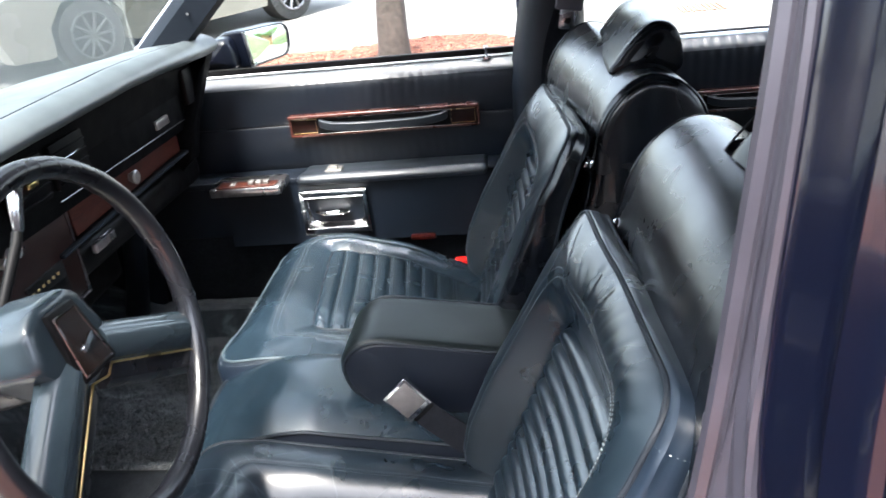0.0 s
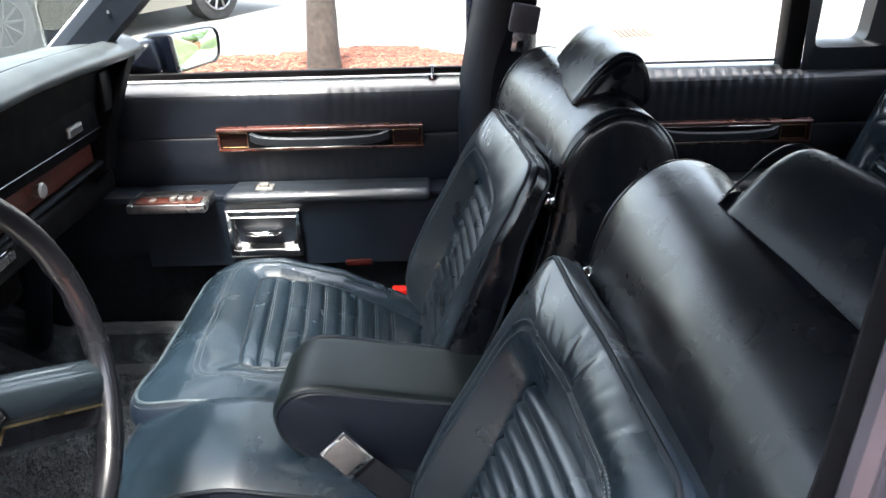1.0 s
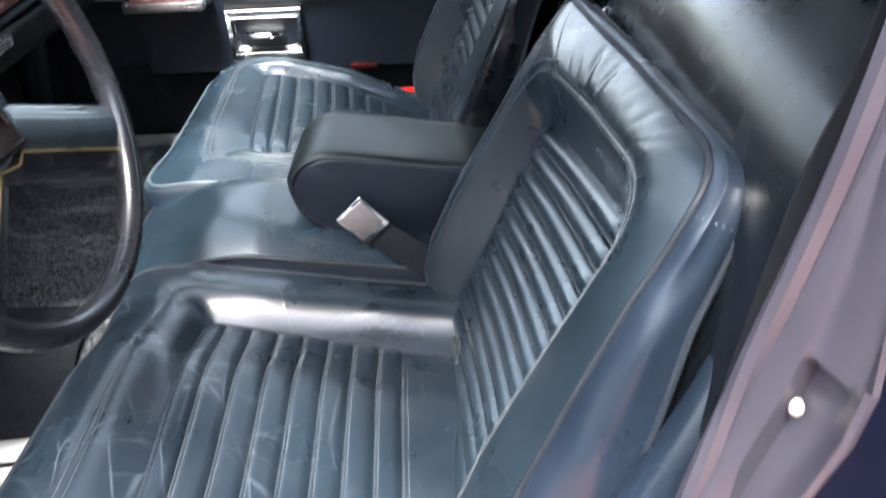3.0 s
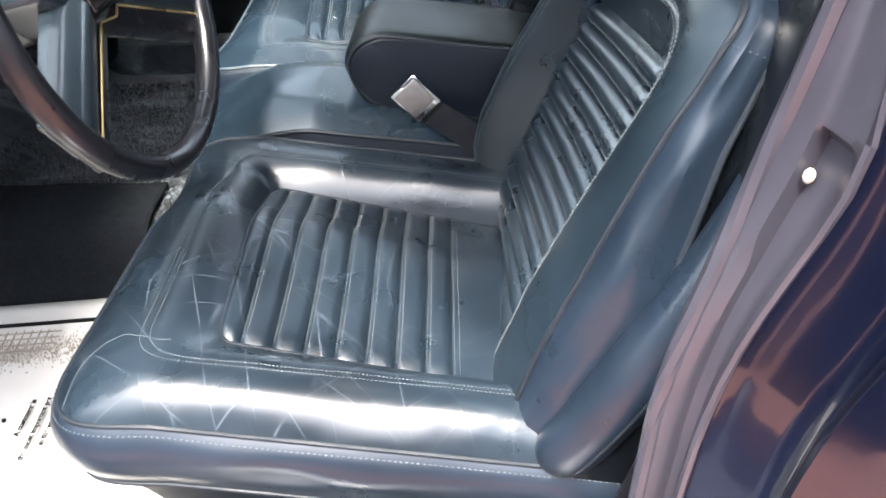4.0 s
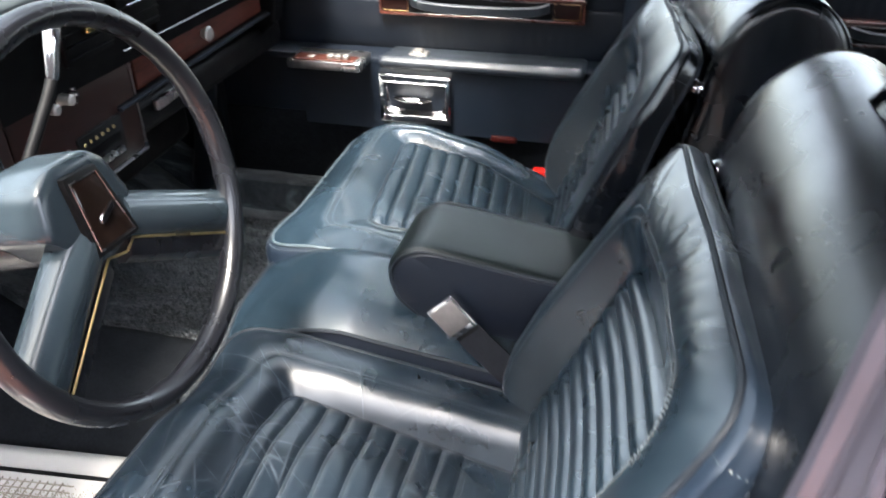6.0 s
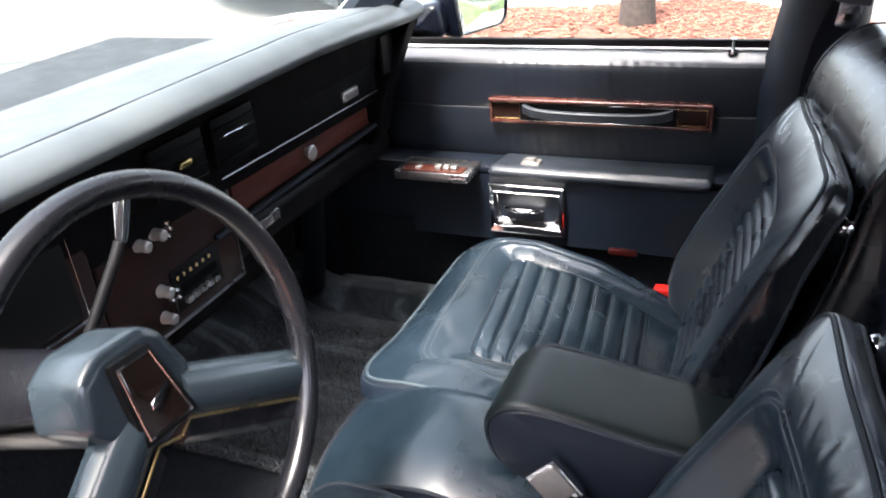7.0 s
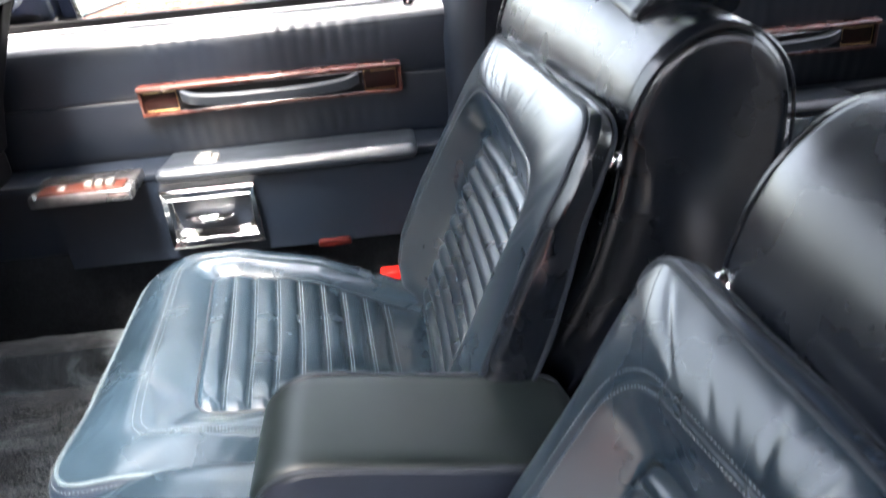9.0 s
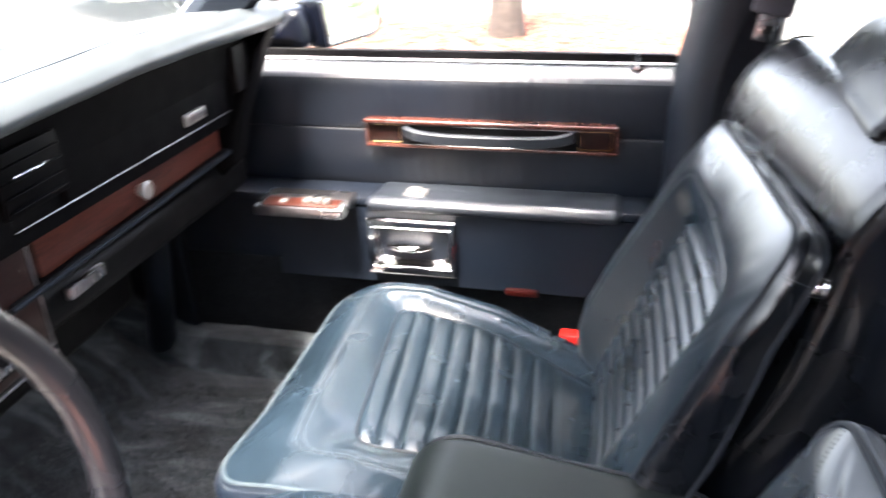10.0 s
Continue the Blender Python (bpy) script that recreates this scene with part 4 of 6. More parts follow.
part("roof", grid(roof_pt, 20, 24), PAINT, body, "painted roof panel")
tagged(part("ceiling", grid(lambda u, v: tuple(Vector(roof_pt(u, v)) + Vector((0, 0, -0.028))), 20, 24), HEADLINER), "dark cloth headliner under the roof", "headliner", kind="structure")
for s in (-1, 1):
    part("roof_rail", tube([(0.13, s * 0.665, 1.405), (0.6, s * 0.668, 1.425), (1.1, s * 0.665, 1.425), (1.6, s * 0.65, 1.39)], 0.022, 8), PAINT, body)
    # front pillar
    a, b = Vector((-0.34, s * 0.70, 0.95)), Vector((0.165, s * 0.665, 1.40))
    bm = bmesh.new()
    along = (b - a).normalized()
    out = Vector((0, s, 0))
    w = along.cross(out).normalized()
    if w.x < 0:
        w = -w
    sec = [(-0.045, 0.0), (-0.04, 0.03), (0.02, 0.035), (0.035, 0.01), (0.03, -0.025), (-0.02, -0.03)]
    rows = []
    for k in range(13):
        p = a.lerp(b, k / 12)
        rows.append([bm.verts.new(p + w * i + out * j) for i, j in sec])
    for r0, r1 in zip(rows, rows[1:]):
        for k in range(6):
            bm.faces.new((r0[k], r0[(k + 1) % 6], r1[(k + 1) % 6], r1[k]))
    fp = part("front_pillar", bm, PAINT_REFLECT if s < 0 else PILLAR_TRIM, body, "dark blue windscreen pillar trim")
    if s > 0:
        q = a.lerp(b, 0.40) - out * 0.029 + w * 0.0
        part("trim_screw", tube([q + out * 0.002, q - out * 0.004], 0.0032, 10), BRUSHED, fp, "small screw head")
    part("windscreen_moulding", tube([a - w * 0.046 + out * 0.012, b - w * 0.046 + out * 0.012], 0.006, 8), CHROME, fp)


def screen_pt(u, v):
    y = -0.70 + 1.40 * v
    k = 1 - (y / 0.70) ** 2
    lo = Vector((-0.37 - 0.25 * k, y, 0.985))
    hi = Vector((0.15 - 0.08 * k, y * 0.95, 1.415))
    return lo.lerp(hi, u) + Vector((0, 0, 0.02 * math.sin(math.pi * u)))


ws = part("windscreen", grid(screen_pt, 12, 24), SCREEN_GLASS, body, "laminated windscreen glass")
ws.visible_shadow = False
part("cowl", box(-1.0, -0.55, -0.8, 0.8, 0.90, 0.985, 0.03, 3), BLACK, body, "black cowl panel")


def hood_pt(u, v):
    x, y = -2.3 + 1.45 * u, -0.90 + 1.80 * v
    k = 2 * v - 1
    return (x, y, 0.965 - 0.10 * (1 - u) ** 2 - 0.07 * k ** 6 + 0.012 * math.exp(-(k / 0.12) ** 2))


part("bonnet", grid(hood_pt, 20, 30), PAINT, body, "dark blue bonnet")
part("front_wing", box(-2.3, -0.35, 0.86, 0.95, 0.30, 0.86, 0.04, 3), PAINT, body)
part("firewall", box(-0.80, -0.76, -0.85, 0.85, 0.30, 0.96, 0.01), BLACK, body)
part("rear_bulkhead", box(1.72, 1.76, -0.75, 0.78, 0.3, 1.0, 0.01), BLACK, body)
part("rear_shelf", box(1.50, 2.1, -0.70, 0.72, 0.93, 0.965, 0.01), FLOOR_CARPET, body, "carpeted parcel shelf")
# passenger-side lower body: sill and lower centre pillar
part("far_sill", box(-0.75, 1.7, 0.74, 0.90, 0.22, 0.40, 0.02), PAINT, body)


# passenger-side centre pillar trim
def far_pillar(u, v):
    z = 0.40 + 1.0 * u
    lean = 0.185 * max(0.0, z - 0.9)
    wide = 0.150 - 0.03 * sstep((z - 0.98) / 0.2)
    x0 = 0.500 + lean + 0.004
    f = v
    x = x0 + wide * f
    y = 0.745 - 0.02 * math.sin(math.pi * f) - 0.05 * max(0, z - 1.0) + 0.05 * (abs(2 * f - 1) ** 6)
    return (x, y, z)


part("far_centre_pillar", grid(far_pillar, 40, 16), DOOR_VINYL, body, "black-blue trimmed centre pillar")
part("pillar_backing", box(0.53, 0.66, 0.79, 0.86, 0.40, 1.38, 0.01), PAINT, body)

# belt tongue hanging on the passenger's pillar
hang = thing("seat_belt_tongue", "seat belt guide with metal tongue on the far pillar", "seat belt", "seat belts")
m = pose(0.640, 0.700, 1.085, 0, 0, 0) @ pose(0, 0, 0, 0, 10, 0)
part("guide", box(-0.028, 0.028, -0.010, 0.008, -0.022, 0.032, 0.006, 2, m), RUBBER, hang, "grey plastic guide")
part("tongue", box(-0.017, 0.017, -0.006, -0.001, -0.060, -0.020, 0.004, 2, m), BRUSHED, hang, "metal tongue")
part("slot", box(-0.006, 0.006, -0.0075, -0.005, -0.048, -0.036, 0.001, 1, m), BLACK, hang)
line = smooth_path([(0.645, 0.71, 1.36), (0.642, 0.704, 1.12), (0.600, 0.715, 0.95), (0.585, 0.72, 0.6), (0.58, 0.72, 0.42)], 6)
part("webbing", strap(line, 0.046, 0.002, [(1, 0, 0)] * len(line)), WEBBING, hang)

# driver's shoulder belt between seat and pillar
dbelt = thing("seat_belt", "black seat belt webbing hanging beside the driver's pillar", "seat belt", "seat belts")
line = smooth_path([(0.715, -0.585, 1.38), (0.698, -0.592, 1.20), (0.684, -0.600, 1.08), (0.667, -0.604, 1.01), (0.638, -0.626, 0.863), (0.604, -0.648, 0.70), (0.566, -0.655, 0.545), (0.545, -0.655, 0.42)], 6)
part("webbing", strap(line, 0.052, 0.002, [(1, 0.0, -0.2)] * len(line)), WEBBING, dbelt)
part("anchor", box(0.52, 0.57, -0.668, -0.643, 0.40, 0.46, 0.004), STEEL_DARK, dbelt)


# ---- doors on the passenger side ----
def door_skin(x0, x1, nx, gather, top=0.958, wave=0.0026, upto=None):
    """Padded upper door trim: a line in y-z swept along x, gathered between the x limits of gather."""
    line = smooth_path([(0, 0.826, top - 0.004), (0, 0.810, top), (0, 0.796, top - 0.006), (0, 0.784, top - 0.015), (0, 0.777, top - 0.028), (0, 0.7745, top - 0.050), (0, 0.774, 0.880), (0, 0.776, 0.850), (0, 0.781, 0.846), (0, 0.776, 0.842), (0, 0.775, 0.80), (0, 0.782, 0.755), (0, 0.79, 0.735)], 5)
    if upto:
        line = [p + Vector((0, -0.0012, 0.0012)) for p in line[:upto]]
    n = len(line) - 1

    def fn(u, v):
        x = x0 + (x1 - x0) * u
        p = line[min(n, round(v * n))]
        k = sstep((x - gather[0]) / 0.02) * sstep((gather[1] - x) / 0.02)
        fade = sstep((p.z - 0.845) / 0.02) * (0.45 + 0.55 * sstep((p.z - 0.90) / 0.04)) + (0.45 if p.z < 0.84 else 0)
        rid = abs(math.sin(math.pi * x / 0.0225 + 0.5 * noise.noise(Vector((x * 20, p.z * 20, 1)))))
        y = p.y - wave * k * fade * rid * (0.75 + 0.5 * noise.noise(Vector((x * 9, 2.0, p.z * 3)))) - 0.0012 * fbm(x, p.z, 3, 12)
        if not k and 0.838 < p.z < 0.852:
            y = p.y
        return (x, y, p.z)
    return grid(fn, nx, n)


def pull_handle(door, x0, x1, z1, z0, y):
    """Veneered plaque with a strap pull and gold pinstripes."""
    pl = part("plaque", box(x0, x1, y - 0.012, y + 0.006, z0, z1, 0.003), WOOD_DARK, door, "dark rosewood veneer plaque")
    m = 0.003
    part("moulding", box(x0 - m, x1 + m, y - 0.022, y + 0.004, z1 - 0.006, z1 + 0.002, 0.003, 3), WOOD_EDGE, pl, "reddish wooden top moulding")
    part("moulding", box(x0 - m, x1 + m, y - 0.016, y + 0.004, z0 - 0.002, z0 + 0.004, 0.002), WOOD_EDGE, pl)
    for e0, e1 in ((x0 - m, x0 + 0.002), (x1 - 0.002, x1 + m)):
        part("moulding", box(e0, e1, y - 0.015, y + 0.004, z0, z1, 0.001, 1), WOOD_EDGE, pl)
    a, b = x0 + 0.066, x1 - 0.066
    for s0, s1 in ((x0 + 0.007, a - 0.006), (b + 0.006, x1 - 0.007)):
        q = y - 0.0127
        loop = [(s0, q, z0 + 0.007), (s1, q, z0 + 0.007), (s1, q, z1 - 0.010), (s0, q, z1 - 0.010)]
        part("pinstripe", tube(loop, 0.0008, 5, True), GOLD, pl)
    part("recess", box(a - 0.004, b + 0.004, y - 0.014, y + 0.002, z0 + 0.003, z1 - 0.007, 0.002), BLACK, pl, "black recess behind the pull")
    part("recess_frame", tube([(a - 0.004, y - 0.0145, z0 + 0.004), (b + 0.004, y - 0.0145, z0 + 0.004), (b + 0.004, y - 0.0145, z1 - 0.009), (a - 0.004, y - 0.0145, z1 - 0.009)], 0.0010, 5, True), CHROME, pl)
    zc = (z0 + z1) / 2 + 0.001
    ln = smooth_path([(a + 0.004, y - 0.018, zc + 0.006), (a + 0.030, y - 0.028, zc), (a + 0.09, y - 0.033, zc - 0.003), (b - 0.09, y - 0.033, zc - 0.003), (b - 0.030, y - 0.028, zc), (b - 0.004, y - 0.018, zc + 0.006)], 7)
    pull = part("pull_strap", strap(ln, 0.019, 0.010, [(0, -0.25, 1)] * len(ln)), DOOR_PAD, door, "padded blue-black pull strap")
    bev = pull.modifiers.new("round", "BEVEL")
    bev.width, bev.segments, bev.limit_method = 0.004, 3, "ANGLE"
    return pl


def armrest_profile():
    return [(p.y, p.z) for p in smooth_path([(0, 0.79, 0.742), (0, 0.75, 0.746), (0, 0.705, 0.753), (0, 0.686, 0.755), (0, 0.675, 0.749), (0, 0.673, 0.740), (0, 0.682, 0.731), (0, 0.71, 0.727), (0, 0.79, 0.724)], 4, True)]


def sweep_x(profile, x0, x1, r=0.010, shape=None):
    bm = extrude_y([(a, b) for a, b in profile], x0, x1, r, 0.002, 4, 10)
    for v in bm.verts:
        a, x, z = v.co
        v.co = (x, a, z)
    return bm


front = thing("front_door", "closed front door with dark blue vinyl trim and veneered pull", "car door", "far side doors")
upper = part("upper_trim", door_skin(-0.42, 0.520, 230, (0.0, 0.44), 0.958, 0.0018), DOOR_VINYL, front, "gathered blue-black vinyl")
# paler layer over the trim's top that carries the window glare
part("sill_roll_glare", door_skin(-0.42, 0.520, 230, (0.0, 0.44), 0.958, 0.0018, 19), SILL_GLARE, front, "padded sill roll, paler for the sky glare on it")
part("sill_strip", box(-0.42, 0.520, 0.824, 0.840, 0.948, 0.976, 0.003), BLACK, front, "black window seal")
# chrome moulding drawn in plain white, so its glint is in the colour
part("sill_moulding", tube([(-0.42, 0.820, 0.961), (0.52, 0.820, 0.961)], 0.0028, 8), plain("white_glint", (0.60, 0.61, 0.62), 0.35, 0, 0.03), front, "sill moulding, its bright reflection painted white")
pull_handle(front, 0.0, 0.432, 0.870, 0.822, 0.776)
part("armrest", sweep_x(armrest_profile(), 0.016, 0.447, 0.012), DOOR_PAD, front, "padded grey-blue armrest")
# lower pocket panel, leaning in towards its top


def lower_panel(u, v):
    x = -0.42 + 0.94 * u
    z = 0.735 - 0.165 * v
    bow = 0.697 if x > -0.165 else 0.697 + 0.06 * sstep((-0.170 - x) / 0.012)
    return (x, bow - 0.012 * (1 - v) + 0.004 * math.sin(math.pi * v) + 0.001 * fbm(x, z, 2, 12) + 0.09 * sstep((v - 0.93) / 0.07), z)


part("lower_trim", grid(lower_panel, 120, 26), DOOR_VINYL, front, "smooth blue-black lower trim")
part("trim_return", box(-0.42, 0.52, 0.715, 0.80, 0.722, 0.738, 0.004), DOOR_VINYL, front)
part("map_carpet", box(-0.42, 0.52, 0.752, 0.80, 0.395, 0.585, 0.01), FLOOR_CARPET, front, "carpeted door bottom")
part("outer_panel", box(-0.42, 0.53, 0.835, 0.945, 0.40, 0.948, 0.03, 3), PAINT, front, "dark blue outer panel")
# release handle bezel
bz = part("handle_bezel", box(0.017, 0.170, 0.700, 0.714, 0.611, 0.717, 0.002), BLACK, front)


def frame_ring(x0, x1, z0, z1, wx, wz, y_out, y_in):
    bm = bmesh.new()
    loops = []
    for k, y in ((0.0, y_out + 0.030), (0.0, y_out), (0.15, y_out - 0.002), (0.65, y_out), (0.72, y_out + 0.002), (0.80, y_out), (1.0, y_in)):
        d, e = k * wx, k * wz
        loops.append([bm.verts.new((a, y, b)) for a, b in ((x0 + d, z0 + e), (x1 - d, z0 + e), (x1 - d, z1 - e), (x0 + d, z1 - e))])
    for p, q in zip(loops, loops[1:]):
        for k in range(4):
            bm.faces.new((p[k], p[(k + 1) % 4], q[(k + 1) % 4], q[k]))
    return bm


part("chrome_frame", frame_ring(0.015, 0.172, 0.610, 0.718, 0.013, 0.022, 0.678, 0.690), CHROME, bz, "chrome bezel frame", False)


def dish_pt(u, v):
    k = (1 - (2 * u - 1) ** 4) * (1 - (2 * v - 1) ** 4)
    return (0.027 + 0.133 * u, 0.6905 + 0.020 * k, 0.631 + 0.066 * v)


part("dish", grid(dish_pt, 20, 14), BRUSHED, bz, "dark metal finger recess")
lev = [(0.050, 0.690, 0.664), (0.056, 0.684, 0.664), (0.075, 0.680, 0.664), (0.100, 0.680, 0.664), (0.118, 0.684, 0.664), (0.124, 0.690, 0.664)]
part("release_lever", tube(lev, [0.008, 0.013, 0.017, 0.017, 0.013, 0.008], 16, False, None, 0.45), CHROME, bz, "chrome release lever")
# switch plate with veneer
sw = part("switch_plate", box(-0.165, -0.004, 0.614, 0.70, 0.738, 0.758, 0.005, 2, pose(0, 0, 0)), BRUSHED, front, "window switch housing")
part("veneer", box(-0.150, -0.016, 0.618, 0.652, 0.757, 0.7605, 0.001), WOOD, sw, "rosewood veneer strip")
for x in (-0.115, -0.072, -0.055, -0.038):
    part("switch", box(x - 0.006, x + 0.006, 0.626, 0.644, 0.759, 0.768 if x > -0.1 else 0.763, 0.002, 2), PALE_METAL, sw, "pale metal window switch")
part("lock_switch", box(0.078, 0.116, 0.700, 0.732, 0.748, 0.757, 0.002), PALE_METAL, front, "pale metal power lock switch")
part("lock_tab", box(0.086, 0.106, 0.708, 0.724, 0.756, 0.764, 0.002), PALE_METAL, front)
part("lock_ferrule", tube([(0.458, 0.803, 0.958), (0.458, 0.803, 0.962)], 0.011, 16), CHROME, front, "chrome lock ferrule")
part("lock_pin", tube([(0.458, 0.803, 0.958), (0.458, 0.803, 0.982), (0.458, 0.803, 0.985)], [0.003, 0.003, 0.005], 10), CHROME, front, "door lock pin")
part("courtesy_lamp", box(0.258, 0.316, 0.690, 0.703, 0.576, 0.590, 0.004), RED_LENS, front, "red courtesy lens")
pane = part("window_pane", box(-0.36, 0.53, 0.829, 0.834, 0.93, 1.40, 0), GLASS, front, "side window glass", False)
pane.visible_shadow = False
# outside mirror
mir = part("mirror_housing", extrude_y([(p.x, p.z) for p in smooth_path([(-0.25, 0, 0.975), (-0.22, 0, 1.02), (-0.17, 0, 1.04), (-0.14, 0, 1.035), (-0.13, 0, 0.985), (-0.15, 0, 0.965), (-0.19, 0, 0.960)], 5, True)], 0.84, 0.95, 0.02, 0.01), MIRROR_PAINT, front, "dark blue door mirror arm")
mn = Vector((0.903, -0.428, 0.066)).normalized()
mt = Vector((0.428, 0.903, 0)).normalized()
mu = mt.cross(mn).normalized()
if mu.z < 0:
    mu = -mu
mc = Vector((-0.078, 0.952, 1.010))
out = rounded([(-0.080, 0.040, 0.008), (-0.072, -0.042, 0.012), (0.064, -0.040, 0.034), (0.076, 0.034, 0.034)], 6, 6)
bm = bmesh.new()
rings = [[bm.verts.new(mc + mt * p.x * k + mu * p.y * k + mn * (0.004 + 0.005 * (1 - k * k))) for p in out] for k in (1.0, 0.9, 0.8, 0.7, 0.6, 0.5, 0.4, 0.3, 0.2, 0.1)]
for a, b in zip(rings, rings[1:]):
    for k in range(len(a)):
        bm.faces.new((a[k], a[(k + 1) % len(a)], b[(k + 1) % len(a)], b[k]))
bm.faces.new(rings[-1])
part("mirror_glass", bm, MIRROR, mir, "curved mirror glass")
part("bezel_strip", tube([mc + mt * -0.083 + mu * 0.040 + mn * 0.010, mc + mt * -0.076 - mu * 0.042 + mn * 0.010], 0.005, 8), BRUSHED, mir, "bright inner bezel edge")
bm = bmesh.new()
rows = [[bm.verts.new(mc + mt * p.x * k + mu * p.y * k + mn * d) for p in out] for k, d in ((0.985, 0.005), (1.0, 0.008), (1.06, 0.006), (1.12, -0.008), (1.10, -0.05), (0.8, -0.10), (0.35, -0.12))]
for a, b in zip(rows, rows[1:]):
    for k in range(len(a)):
        bm.faces.new((a[k], a[(k + 1) % len(a)], b[(k + 1) % len(a)], b[k]))
bm.faces.new(rows[-1])
part("mirror_shell", bm, MIRROR_PAINT, mir, "dark blue mirror shell")

# rear door
rear = thing("rear_door", "closed rear door with gathered dark vinyl and veneered pull", "car door", "far side doors")
part("upper_trim", door_skin(0.640, 1.52, 200, (0.70, 1.26), 0.964, 0.004), DOOR_VINYL, rear, "gathered blue-black vinyl")
# same pale glare layer on the rear door
part("sill_roll_glare", door_skin(0.640, 1.52, 200, (0.70, 1.26), 0.964, 0.004, 19), SILL_GLARE, rear, "padded sill roll, paler for the sky glare on it")
part("sill_moulding", tube([(0.65, 0.826, 0.972), (1.20, 0.826, 0.972)], 0.003, 8), RUBBER, rear)
pull_handle(rear, 0.860, 1.250, 0.858, 0.812, 0.776)
part("armrest", sweep_x(armrest_profile(), 0.93, 1.20, 0.012), DOOR_PAD, rear, "padded grey-blue armrest")
part("lower_trim", box(0.64, 1.52, 0.755, 0.80, 0.395, 0.745, 0.01), DOOR_VINYL, rear)
part("ashtray", box(1.08, 1.16, 0.748, 0.757, 0.63, 0.70, 0.003), CHROME, rear, "chrome door ashtray")
part("outer_panel", box(0.54, 2.3, 0.835, 0.945, 0.40, 0.955, 0.03, 3), PAINT, rear, "dark blue outer panel")
pane = part("window_pane", box(0.66, 1.19, 0.829, 0.834, 0.93, 1.40, 0), GLASS, rear, "side window glass", False)
pane.visible_shadow = False
part("window_divider", box(1.183, 1.225, 0.79, 0.845, 0.955, 1.40, 0.008), BLACK, rear, "black window divider bar")


# rear quarter panel with its small window
def quarter():
    bm = bmesh.new()
    out = rounded([(1.222, 0.955, 0.004), (1.62, 0.955, 0.004), (1.62, 1.40, 0.004), (1.222, 1.40, 0.004)], 8, 4)
    inn = rounded([(1.236, 1.012, 0.018), (1.345, 1.012, 0.022), (1.375, 1.33, 0.02), (1.250, 1.33, 0.02)], 8, 4)
    rows = []
    for s, y in ((0.0, 0.79), (0.7, 0.775), (0.88, 0.77), (1.0, 0.785), (1.0, 0.835)):
        rows.append([bm.verts.new((o.lerp(i, s).x, y, o.lerp(i, s).y)) for o, i in zip(out, inn)])
    for a, b in zip(rows, rows[1:]):
        n = len(a)
        for k in range(n):
            bm.faces.new((a[k], a[(k + 1) % n], b[(k + 1) % n], b[k]))
    return bm


part("quarter_panel", quarter(), DOOR_PAD, body, "trimmed rear quarter with a small window")
q = part("quarter_glass", box(1.23, 1.39, 0.832, 0.836, 1.0, 1.34, 0), GLASS, body, "", False)
q.visible_shadow = False

# ---- rear seat ----
rs = thing("rear_seat", "dark blue leather rear bench with pleated backrest", "car seat")
rc = [(p.x, p.z) for p in smooth_path([(0.88, 0, 0.50), (0.875, 0, 0.58), (0.905, 0, 0.625), (1.02, 0, 0.63), (1.27, 0, 0.585), (1.30, 0, 0.45), (0.92, 0, 0.44)], 6, True)]
part("bench", extrude_y(rc, -0.66, 0.70, 0.03, 0.01, 5, 20, 0.002), LEATHER_P, rs, "smooth blue leather bench")
part("bench_piping", tube([(0.892, -0.64 + 1.32 * k / 30, 0.612) for k in range(31)], 0.0035, 7), PIPING, rs)
rfr = Frame((1.185, 0.0, 0.60), (0.33, 0, 0.944), (-0.944, 0, 0.33), 1)
for yo, seed in ((-0.66, 2.0), (0.05, 3.0)):
    upholstery(rs, "backrest", rfr, [(-0.02, yo, 0.03), (-0.02, yo + 0.60, 0.03), (0.40, yo + 0.60, 0.05), (0.40, yo, 0.05)], (0.02, 0.28, yo + 0.10, yo + 0.50, 0.03), [0.02 + 0.0265 * k for k in range(1, 10)], lambda a, y: 0.0, lambda a, y: 0.025, lambda a, y: 0.016, LEATHER_P, LEATHER_P, 0.06, 0.006, seed)
rb = [(p.x, p.z) for p in smooth_path([(1.25, 0, 0.5), (1.29, 0, 0.70), (1.37, 0, 0.93), (1.40, 0, 0.985), (1.50, 0, 0.99), (1.54, 0, 0.93), (1.52, 0, 0.5)], 6, True)]
part("back_shell", extrude_y(rb, -0.68, 0.72, 0.02, 0.0, 4, 10, 0.001), VINYL, rs)


# driver's door, swung wide open
dd = thing("driver_door", "open driver's door with dark blue vinyl trim", "car door")
dm = pose(-0.46, -0.93, 0, 0, 0, -68)
part("outer_panel", box(0.0, 1.02, -0.05, 0.0, 0.36, 0.94, 0.02, 3, dm), PAINT, dd, "dark blue outer panel")
part("inner_trim", box(0.02, 1.0, 0.0, 0.055, 0.40, 0.95, 0.02, 3, dm), DOOR_VINYL, dd, "blue-black vinyl trim")
part("armrest", box(0.35, 0.85, 0.05, 0.115, 0.70, 0.765, 0.015, 3, dm), DOOR_PAD, dd)
dp = part("window_pane", box(0.06, 1.0, -0.015, -0.010, 0.94, 1.36, 0, 1, dm), GLASS, dd, "", False)
dp.visible_shadow = False


# ---- dashboard ----
dash = thing("dashboard", "black dashboard with grey-blue padded top and rosewood strip", "dashboard", kind="structure")


